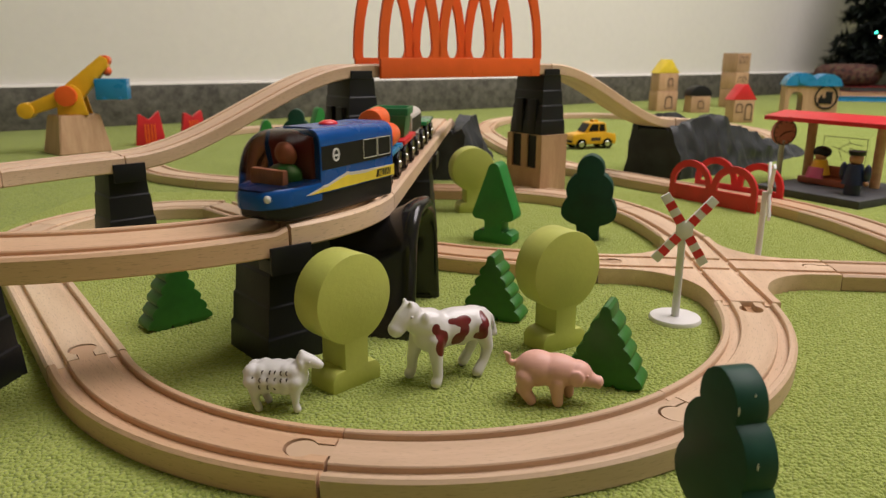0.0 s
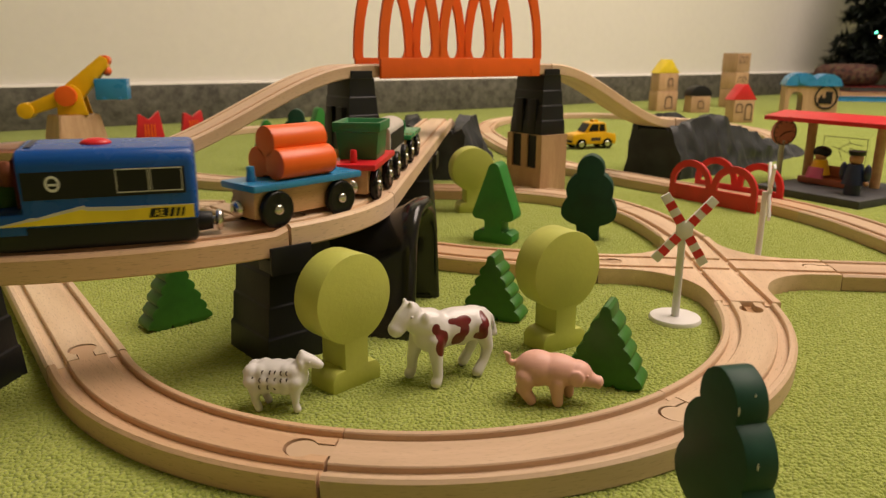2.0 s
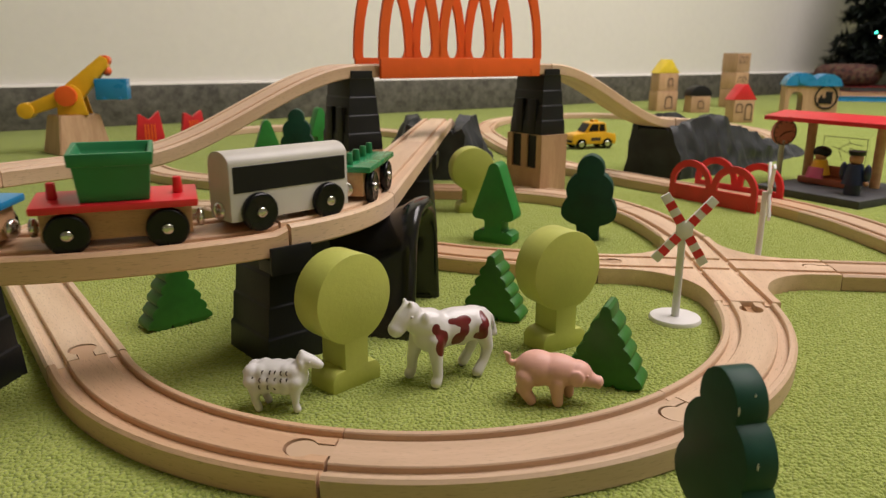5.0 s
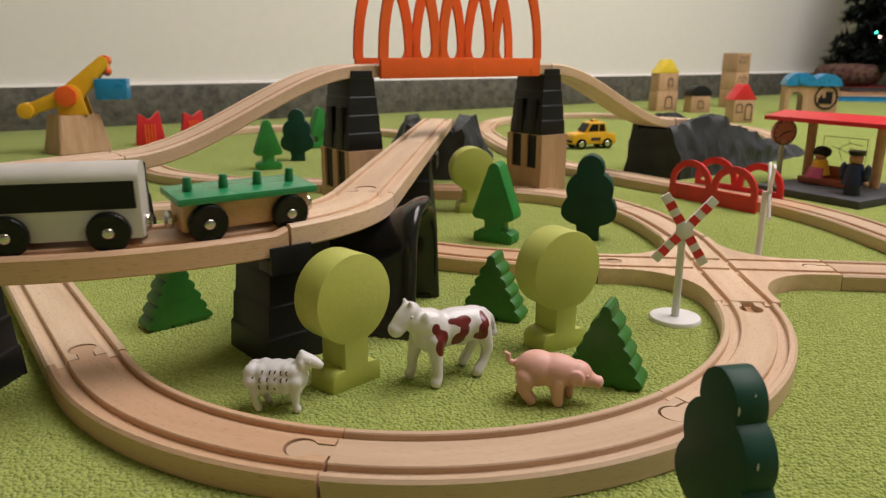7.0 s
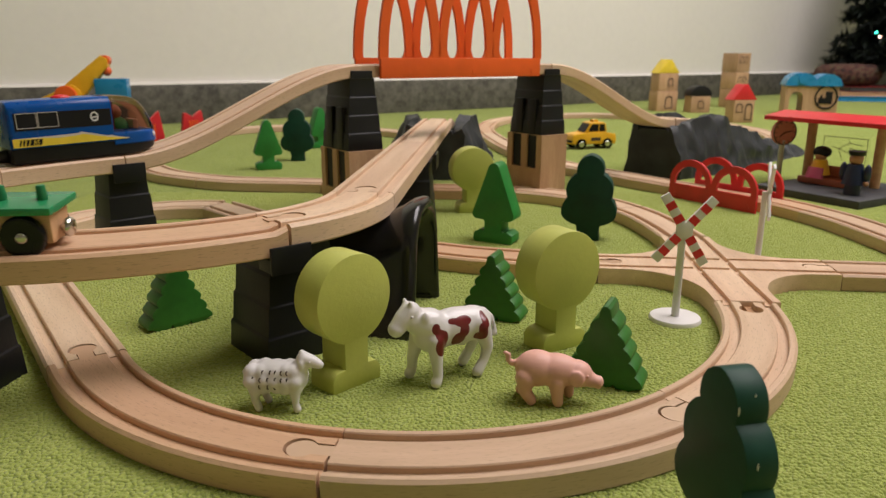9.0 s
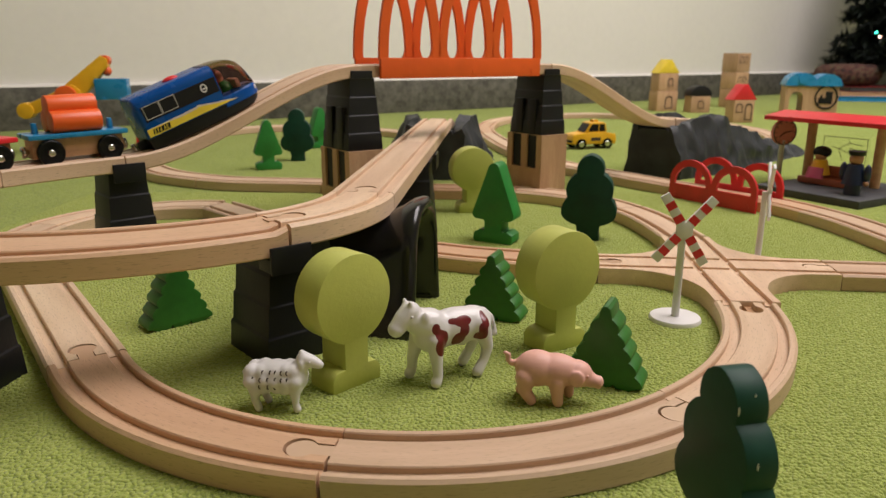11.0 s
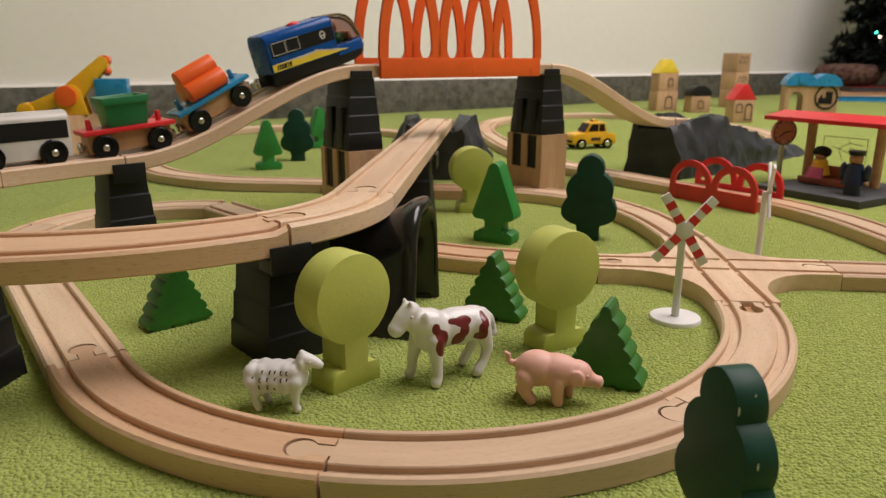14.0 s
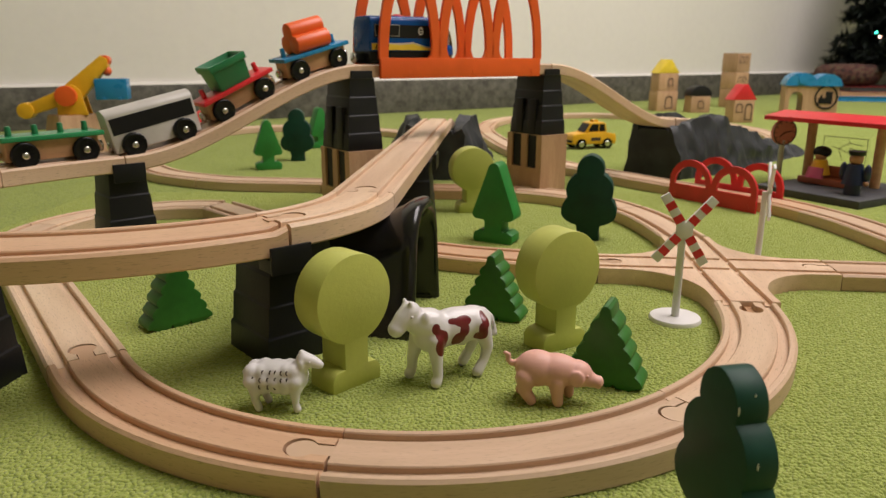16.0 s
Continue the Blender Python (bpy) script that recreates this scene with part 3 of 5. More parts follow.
def tunnel():
    ob = thing("tunnel_arch", "glossy black plastic tunnel arch under the raised bend", "toy tunnel", Matrix.Translation((-0.041, -0.0115, 0)) @ pose(0, 0, 0, 0, 0, -11.5))

    def arch(hw, h, r, n=12):
        top = hw * 0.80
        return [(-hw, 0), *[(-top + r - r * math.cos(radians(90 * k / n)), h - r + r * math.sin(radians(90 * k / n))) for k in range(n + 1)],
                *[(top - r + r * math.sin(radians(90 * k / n)), h - r + r * math.cos(radians(90 * k / n))) for k in range(n + 1)], (hw, 0)]
    rows_ = []
    for x, hw, h in ((-0.041, 0.0405, 0.0650), (0.004, 0.0405, 0.0652), (0.020, 0.0407, 0.0662), (0.028, 0.0411, 0.0700), (0.034, 0.0416, 0.0740), (0.0390, 0.0420, 0.0756), (0.0412, 0.0418, 0.0755), (0.0428, 0.0408, 0.0746), (0.0436, 0.0392, 0.0730)):
        rows_.append((x, arch(hw, h, 0.0285)))
    for x, hw, h in ((0.0437, 0.0372, 0.0705), (0.0430, 0.0354, 0.0686), (0.0410, 0.0344, 0.0674), (0.0280, 0.0334, 0.0620), (0.0, 0.0328, 0.0575), (-0.0409, 0.0328, 0.0575), (-0.041, 0.0405, 0.0650)):
        rows_.append((x, arch(hw, h, 0.0240 if x < 0.043 or hw < 0.04 else 0.0285)))
    bm = bmesh.new()
    rows = [[bm.verts.new((x, y, z)) for y, z in pts] for x, pts in rows_]
    for a, b in zip(rows, rows[1:]):
        for i in range(len(a) - 1):
            bm.faces.new((a[i], a[i + 1], b[i + 1], b[i]))
    part("arch", bm, TUNNEL_BLACK, ob, smooth=60)
    for y in (-0.036, 0.036):
        bm = bmesh.new()
        box(bm, (-0.001, y, 0.0015), (0.078, 0.008, 0.003))
        part("foot", bm, TUNNEL_BLACK, ob)


tunnel()


def rock_ramp(name, top, end, peak, spread, seed, shoulder=0.036):
    """Moulded rock under a ramp: steep flanks, knobbly shoulders beside the track."""
    d = Vector((end.x - top.x, end.y - top.y, 0))
    L = d.length
    d.normalize()
    n = Vector((d.y, -d.x, 0))
    bm = bmesh.new()
    rows = []
    N = 40
    for i in range(N + 1):
        u = i / N
        s = -0.024 + (L + 0.05) * u
        t = min(max(s / L, 0), 1)
        z = top.z + (0.012 - top.z) * (3 * t * t - 2 * t ** 3)
        c = Vector((top.x, top.y, 0)) + d * s
        shut = (0.80 + 0.20 * min(1.0, u * 6)) * min(1.0, (1 - u) * 9) ** 0.5
        pull = 0.72 + 0.28 * min(1.0, u * 5)
        row = []
        for k, (y, zz) in enumerate(((-spread, 0), (-spread * 0.93, 0.28 * z), (-spread * 0.84, 0.62 * z), (-shoulder, z + peak), (-0.027, z + peak * 1.2), (-0.0222, z - 0.003), (-0.021, z - 0.0135), (0.021, z - 0.0135), (0.0222, z - 0.003),
                                     (0.027, z + peak * 1.2), (shoulder, z + peak), (spread * 0.84, 0.62 * z), (spread * 0.93, 0.28 * z), (spread, 0))):
            q = Vector((s * 26 + seed, y * 30, k * 0.7 + seed))
            free = 0.0 if k in (6, 7) else 1.0
            wob = noise.noise(q) * 0.010 * free + noise.noise(q * 3.1) * 0.005 * free
            if abs(y) < 0.0235:
                wob *= 0.1
            yy = y + math.copysign(wob, y) * (1.0 if abs(y) > 0.0235 else 0)
            if abs(y) >= 0.0235:
                yy *= pull
                yy = math.copysign(max(abs(yy), 0.0236), y)
            z2 = 0 if k in (0, 13) else max(0.0, zz * (shut if k not in (6, 7) else 1) + (wob if k not in (5, 8) else 0) * 0.8)
            if k in (6, 7, 5, 8):
                z2 = max(0.0005, min(z2, z - 0.0128))
            v = c + n * yy
            row.append(bm.verts.new((v.x, v.y, z2)))
        rows.append(row)
    for a, b in zip(rows, rows[1:]):
        for i in range(len(a) - 1):
            bm.faces.new((a[i], a[i + 1], b[i + 1], b[i]))
    bm.faces.new(rows[0])
    bm.faces.new(rows[-1][::-1])
    flank = [f for f in bm.faces if len(f.verts) == 4 and max(abs((v.co - Vector((top.x, top.y, 0))).dot(n)) for v in f.verts) > 0.025]
    bmesh.ops.subdivide_edges(bm, edges=list({e for f in flank for e in f.edges}), cuts=2, use_grid_fill=True)
    for v in bm.verts:
        lat = (v.co - Vector((top.x, top.y, 0))).dot(n)
        if abs(lat) > 0.026 and v.co.z > 0.0005:
            k = min(1.0, (abs(lat) - 0.026) / 0.01)
            w = noise.noise(v.co * 60 + Vector((seed, 0, 0))) * 0.0045 + noise.noise(v.co * 150) * 0.0022
            v.co += (n * math.copysign(1, lat) * 0.8 + Vector((0, 0, 0.6))) * w * k
    solid(name, bm, ROCK, "dark grey moulded plastic rock carrying a track ramp", "toy rock", smooth=50)


rock_ramp("rock_ramp", FAR, START, 0.004, 0.070, 3.0, 0.044)
rock_ramp("rock_ramp", ROCK_TOP, ROCK_END, 0.005, 0.058, 11.0)

# ---- the orange arch bridge ----


def arch_bridge():
    d = TOWER_R - TOWER_L
    yaw = math.degrees(math.atan2(d.y, d.x))
    c = (TOWER_L + TOWER_R) / 2
    ob = thing("arch_bridge", "orange plastic toy bridge with pointed lattice arches", "toy bridge", Matrix.Translation((c.x - 0.0018, c.y - 0.0013, Z2 - 0.0130)) @ pose(0, 0, 0, 0, 0, yaw))
    hl = 0.1020
    for side, y0 in ((-1, -0.0255), (1, 0.0215)):
        bm = bmesh.new()
        box(bm, (0, y0 + 0.002, 0.0095), (2 * hl, 0.004, 0.0190), 0.0006)
        part("side_beam", bm, ORANGE, ob)
        for k in range(3):
            cx = (k - 1) * hl * 0.667
            bm = bmesh.new()
            n = 24
            outer_, inner_ = [], []
            w = hl * 0.333 + 0.0013
            for i in range(n + 1):
                t = i / n
                ang = radians(180 * t)
                outer_.append((cx - w * math.cos(ang), 0.0180 + 0.0945 * math.sin(ang)))
                inner_.append((cx - (w - 0.0098) * math.cos(ang), 0.0180 + 0.0760 * math.sin(ang)))
            for i in range(n):
                q = [outer_[i], outer_[i + 1], inner_[i + 1], inner_[i]]
                vs = [[bm.verts.new((x, y, z)) for x, z in q] for y in (y0 + 0.0003, y0 + 0.0037)]
                for a, b in ((0, 1), (1, 2), (2, 3), (3, 0)):
                    bm.faces.new((vs[0][a], vs[0][b], vs[1][b], vs[1][a]))
                bm.faces.new(vs[0])
                bm.faces.new(vs[1][::-1])
            bmesh.ops.remove_doubles(bm, verts=bm.verts, dist=0.00001)
            part("arch", bm, ORANGE, ob, smooth=40)
        for k in (-1, 1):
            x = k * hl * 0.333
            bm = bmesh.new()
            slab(bm, [(x - 0.0135, 0.0184), (x + 0.0135, 0.0184), (x + 0.0108, 0.0215), (x + 0.0085, 0.0290), (x + 0.0030, 0.0420), (x, 0.0450), (x - 0.0030, 0.0420), (x - 0.0085, 0.0290), (x - 0.0108, 0.0215)], y0 + 0.0006, y0 + 0.0034)
            part("web", bm, ORANGE, ob)
        for x in (-0.070, 0.009, 0.089):
            bm = bmesh.new()
            cyl(bm, (x, y0 - 0.0004 if side < 0 else y0 + 0.0036, 0.006), (x, y0 + 0.0004 if side < 0 else y0 + 0.0044, 0.006), 0.0022, seg=14)
            part("rivet", bm, ORANGE, ob)


arch_bridge()

# ---- sawn wooden trees ----


def mirror(half):
    return half + [(-x, z) for x, z in half[::-1] if x > 1e-6]


def round_tree_outline():
    """A disc on a short stem, the foot rounded at both shoulders."""
    r, cz, tw, fw, fh = 0.0224, 0.0455, 0.0073, 0.0149, 0.0110
    a = math.degrees(math.asin(tw / r))
    foot = [(fw, 0), *[(fw - 0.0052 + 0.0052 * math.cos(radians(t)), fh - 0.0052 + 0.0052 * math.sin(radians(t))) for t in range(0, 91, 15)], (tw, fh + 0.0002)]
    return foot + ring(0, cz, r, -90 + a, 270 - a, 56) + [(-x, z) for x, z in foot[::-1]]


def scalloped_outline(h=0.0420, w=0.0190, steps=5):
    half = [(0.0042, 0.0), (0.0056, 0.0019), (0.0070, 0.0), (w * 0.72, 0.0), (w * 0.95, 0.002)]
    for k in range(steps):
        z0, z1 = h * (0.03 + 0.165 * k), h * (0.03 + 0.165 * (k + 1))
        x0, x1 = w * (1.0 - 0.165 * k), w * (1.0 - 0.165 * (k + 1))
        for i in range(1, 10):
            t = i / 9
            bulge = math.sin(math.pi * min(1, t * 0.95 + 0.05)) * 0.0020
            half.append((x0 + (x1 - x0) * t + bulge, z0 + (z1 - z0) * t))
    half += [(w * 0.15, h * 0.92), (w * 0.12, h * 0.97), (w * 0.05, h)]
    return mirror(half)


def arrow_outline():
    half = [(0.0165, 0), (0.0185, 0.003), (0.0180, 0.0085), (0.0130, 0.0115), (0.0095, 0.0105), (0.0080, 0.0120), (0.0080, 0.0190), (0.0090, 0.0205), (0.0165, 0.0210), (0.0192, 0.0230), (0.0196, 0.0265), (0.0180, 0.0310),
            (0.0120, 0.0475), (0.0068, 0.0620), (0.0050, 0.0670), (0.0030, 0.0695), (0.0010, 0.0705)]
    return mirror(half)


def cloud_outline(h=0.076):
    """Three rounded lobes, wider downwards, on a short trunk."""
    half = [(0.137, 0.0), (0.125, 0.10), (0.137, 0.18)]
    for (xa, za), (xb, zb), bulge in (((0.137, 0.18), (0.25, 0.50), 0.125), ((0.25, 0.50), (0.150, 0.78), 0.060), ((0.150, 0.78), (0.0, 1.0), 0.062)):
        d = math.hypot(xb - xa, zb - za)
        for i in range(1, 12):
            t = i / 11
            k = bulge * math.sin(math.pi * t) ** 0.8
            half.append((xa + (xb - xa) * t + k * (zb - za) / d, za + (zb - za) * t - k * (xb - xa) / d))
    half[-1] = (0.0, 1.0)
    return mirror([(x * h, z * h) for x, z in half])


def sawn_tree(name, label, outline, thick, material, at, yaw, group="", lean=0.0):
    bm = bmesh.new()
    slab(bm, outline, -thick / 2, thick / 2, 0.0006)
    return solid(name, bm, material, label, "toy tree", Matrix.Translation((*at, 0)) @ pose(lean, 0, 0, 0, 0, yaw), group, smooth=28)


ROUND = "lime-green painted round wooden toy tree standing on the carpet"
FIR = "green painted scalloped wooden toy fir standing on the carpet"
CLOUD = "dark green painted lobed wooden toy tree"
ARROW = "green painted pointed wooden toy tree on a stepped foot"
sawn_tree("round_tree", ROUND, round_tree_outline(), 0.0184, LIME, (-0.0386, -0.1122), 45.4, "round toy trees")
sawn_tree("round_tree", ROUND, round_tree_outline(), 0.0184, LIME, (0.0740, -0.0656), 29.7, "round toy trees")
sawn_tree("round_tree", ROUND, round_tree_outline(), 0.0200, LIME, (0.0450, 0.2950), 12, "round toy trees")
sawn_tree("scalloped_fir", FIR, scalloped_outline(), 0.0172, GREEN, (0.0920, -0.1121), -26, "scalloped toy firs")
sawn_tree("scalloped_fir", FIR, scalloped_outline(0.0415), 0.0172, GREEN, (0.0435, -0.0195), -24, "scalloped toy firs")
sawn_tree("scalloped_fir", FIR, scalloped_outline(), 0.0172, GREEN, (-0.1520, -0.0305), 41, "scalloped toy firs")
near_tree = sawn_tree("lobed_tree", CLOUD + " beside the loop", cloud_outline(0.0660), 0.0110, PINE, (0.0990, -0.2400), -79, "lobed toy trees")
for y, z, r in ((-0.0049, 0.0560, 0.0016), (-0.0018, 0.0415, 0.0013), (0.0010, 0.0600, 0.0006)):
    hit, at, nrm, _ = near_tree.ray_cast(Vector((0.05, y, z)), Vector((-1, 0, 0)))
    if hit:
        bm = bmesh.new()
        ball(bm, (at.x, y, z), (0.00025, 0.00032, r), 10)
        part("paint_chip", bm, GREY_PAINT, near_tree, "small pale chip in the paint")
sawn_tree("lobed_tree", CLOUD + " inside the middle loop", cloud_outline(), 0.0185, PINE, (0.1445, 0.1790), -16, "lobed toy trees")
sawn_tree("lobed_tree", CLOUD + " on the far carpet", cloud_outline(0.080), 0.0185, PINE, (-0.2060, 0.6750), 5, "lobed toy trees")
sawn_tree("pointed_tree", ARROW, arrow_outline(), 0.0180, MIDGREEN, (0.0610, 0.1680), -28, "pointed toy trees")
sawn_tree("pointed_tree", ARROW, arrow_outline(), 0.0180, MIDGREEN, (-0.2325, 0.5850), 20, "pointed toy trees")
sawn_tree("pointed_tree", ARROW, arrow_outline(), 0.0180, MIDGREEN, (-0.1980, 0.8400), 40, "pointed toy trees")

# ---- moulded farm animals ----


def limb(bm, pts):
    """A run of (x, y, z, r) blobs joined by cones."""
    for (x0, y0, z0, r0), (x1, y1, z1, r1) in zip(pts, pts[1:]):
        cyl(bm, (x0, y0, z0), (x1, y1, z1), r0, r1, 14)
    for x, y, z, r in pts:
        ball(bm, (x, y, z), r, 12)


def spotted_white():
    """White plastic with printed brown patches on the flanks."""
    m, n, link, p = nodes_of("white_plastic_with_brown_patches")
    vec = coords(n, link, "Object", (1, 1, 1))
    sep = n.new("ShaderNodeSeparateXYZ")
    link(vec, sep.inputs[0])
    least = None
    for x, z, rx, rz, tilt in ((0.0122, 0.0308, 0.0021, 0.0026, 0), (0.0100, 0.0275, 0.0026, 0.0026, 0), (0.0078, 0.0255, 0.0022, 0.0036, 0), (0.0098, 0.0218, 0.0034, 0.0046, 0),
                               (0.0018, 0.0325, 0.0026, 0.0013, 0), (-0.0035, 0.0318, 0.0046, 0.0024, 0), (-0.0040, 0.0275, 0.0026, 0.0036, 0), (-0.0008, 0.0228, 0.0036, 0.0036, 0),
                               (-0.0155, 0.0305, 0.0020, 0.0036, 0), (-0.0140, 0.0255, 0.0022, 0.0040, -12), (-0.0125, 0.0228, 0.0026, 0.0022, 0)):
        com = n.new("ShaderNodeCombineXYZ")
        link(sep.outputs[0], com.inputs[0])
        link(sep.outputs[2], com.inputs[1])
        mp = n.new("ShaderNodeMapping")
        mp.vector_type = "TEXTURE"
        mp.inputs["Location"].default_value, mp.inputs["Rotation"].default_value, mp.inputs["Scale"].default_value = (x, z, 0), (0, 0, radians(tilt)), (rx, rz, 1)
        link(com.outputs[0], mp.inputs[0])
        ln = n.new("ShaderNodeVectorMath")
        ln.operation = "LENGTH"
        link(mp.outputs[0], ln.inputs[0])
        if least is None:
            least = ln.outputs["Value"]
        else:
            mn = n.new("ShaderNodeMath")
            mn.operation = "SMOOTH_MIN"
            mn.inputs[2].default_value = 0.35
            link(least, mn.inputs[0])
            link(ln.outputs["Value"], mn.inputs[1])
            least = mn.outputs[0]
    near = n.new("ShaderNodeMath")
    near.operation = "MULTIPLY"
    near.inputs[1].default_value = 0.5
    link(least, near.inputs[0])
    c = ramp_of(n, link, near.outputs[0], [(0.52, (0.155, 0.012, 0.014)), (0.54, (0.74, 0.71, 0.70))])
    link(c, p.inputs["Base Color"])
    p.inputs["Roughness"].default_value = 0.3
    p.inputs["Coat Weight"].default_value = 0.15
    return m


def eyes_on(ob, spots_, material, r=0.0006):
    for c in spots_:
        bm = bmesh.new()
        ball(bm, c, r, 10)
        part("eye", bm, material, ob)


def cow():
    bm = bmesh.new()
    ball(bm, (-0.0030, 0, 0.0270), (0.0218, 0.0086, 0.0096), 28)
    ball(bm, (0.0090, 0, 0.0265), (0.0112, 0.0088, 0.0108), 24)
    ball(bm, (-0.0125, 0, 0.0268), (0.0118, 0.0088, 0.0092), 24)
    ball(bm, (-0.0020, 0, 0.0280), (0.0150, 0.0086, 0.0088), 24)
    near_far = ((1, 0.0110, -0.0125), (-1, 0.0170, -0.0130))
    for s, fx, rx in near_far:
        limb(bm, [((fx + 0.0120) / 2, s * 0.0056, 0.0240, 0.0048), (fx + 0.0002, s * 0.0072, 0.0120, 0.0029), (fx, s * 0.0080, 0.0055, 0.0025), (fx + 0.0014, s * 0.0082, 0.0028, 0.0030)])
        limb(bm, [(-0.0150, s * 0.0056, 0.0270, 0.0056), (-0.0190, s * 0.0064, 0.0150, 0.0032), (-0.0168, s * 0.0070, 0.0085, 0.0025), (rx, s * 0.0074, 0.0028, 0.0030)])
        ball(bm, (0.0172, s * 0.0062, 0.0368), (0.0022, 0.0015, 0.0034), 12)
        ball(bm, (0.0236, s * 0.0030, 0.0442), (0.0012, 0.0012, 0.0018), 10)
    limb(bm, [(0.0115, 0, 0.0305, 0.0086), (0.0205, 0, 0.0348, 0.0064)])
    limb(bm, [(0.0222, 0, 0.0388, 0.0056), (0.0258, 0, 0.0358, 0.0050), (0.0292, 0, 0.0322, 0.0041)])
    ball(bm, (0.0298, 0, 0.0316), (0.0042, 0.0046, 0.0040), 14)
    limb(bm, [(-0.0205, 0, 0.0325, 0.0016), (-0.0248, 0.001, 0.0285, 0.0013), (-0.0262, 0.002, 0.0225, 0.0012), (-0.0260, 0.002, 0.0195, 0.0020)])
    ball(bm, (-0.007, 0, 0.0190), (0.0042, 0.0042, 0.0030), 14)
    ob = solid("toy_cow", bm, spotted_white(), "white plastic toy cow with dark brown patches", "toy animal", Matrix.Translation((0.0132, -0.1073, 0)) @ pose(0, 0, 0, 0, 0, 210), "toy farm animals")
    fused(ob, 0.00050, 20)
    eyes_on(ob, [(0.0238, 0.0050, 0.0382), (0.0238, -0.0050, 0.0382)], WHITE, 0.0008)
    return ob


def pig():
    bm = bmesh.new()
    ball(bm, (-0.0045, 0, 0.0168), (0.0105, 0.0086, 0.0087), 28)
    ball(bm, (0.0040, 0, 0.0163), (0.0122, 0.0080, 0.0081), 28)
    ball(bm, (0.0138, 0, 0.0152), (0.0074, 0.0066, 0.0066), 24)
    limb(bm, [(0.0172, 0, 0.0138, 0.0048), (0.0210, 0, 0.0122, 0.0035), (0.0238, 0, 0.0115, 0.0029)])
    cyl(bm, (0.0236, 0, 0.0115), (0.0254, 0, 0.0112), 0.0032, seg=18)
    for s, fx, rx in ((-1, 0.0056, -0.0068), (1, 0.0108, -0.0120)):
        limb(bm, [(fx - 0.0010, s * 0.0045, 0.0125, 0.0042), (fx - 0.0005, s * 0.0050, 0.0065, 0.0030), (fx, s * 0.0053, 0.0026, 0.0027)])
        limb(bm, [(-0.0095, s * 0.0045, 0.0135, 0.0052), (-0.0100, s * 0.0050, 0.0072, 0.0031), (rx, s * 0.0053, 0.0026, 0.0027)])
        ball(bm, (0.0136, s * 0.0064, 0.0150), (0.0038, 0.0013, 0.0042), 14)
    limb(bm, [(-0.0138, 0, 0.0192, 0.0017), (-0.0165, 0, 0.0184, 0.0015), (-0.0184, 0, 0.0203, 0.0014), (-0.0180, 0, 0.0226, 0.0013), (-0.0198, 0, 0.0236, 0.0011)])
    ob = solid("toy_pig", bm, PINK, "smooth pink plastic toy pig with curled tail", "toy animal", Matrix.Translation((0.0585, -0.1345, 0)) @ pose(0, 0, 0, 0, 0, -9), "toy farm animals")
    fused(ob, 0.00045, 18)
    eyes_on(ob, [(0.0186, -0.0048, 0.0160), (0.0186, 0.0048, 0.0160)], PINK, 0.0008)
    return ob


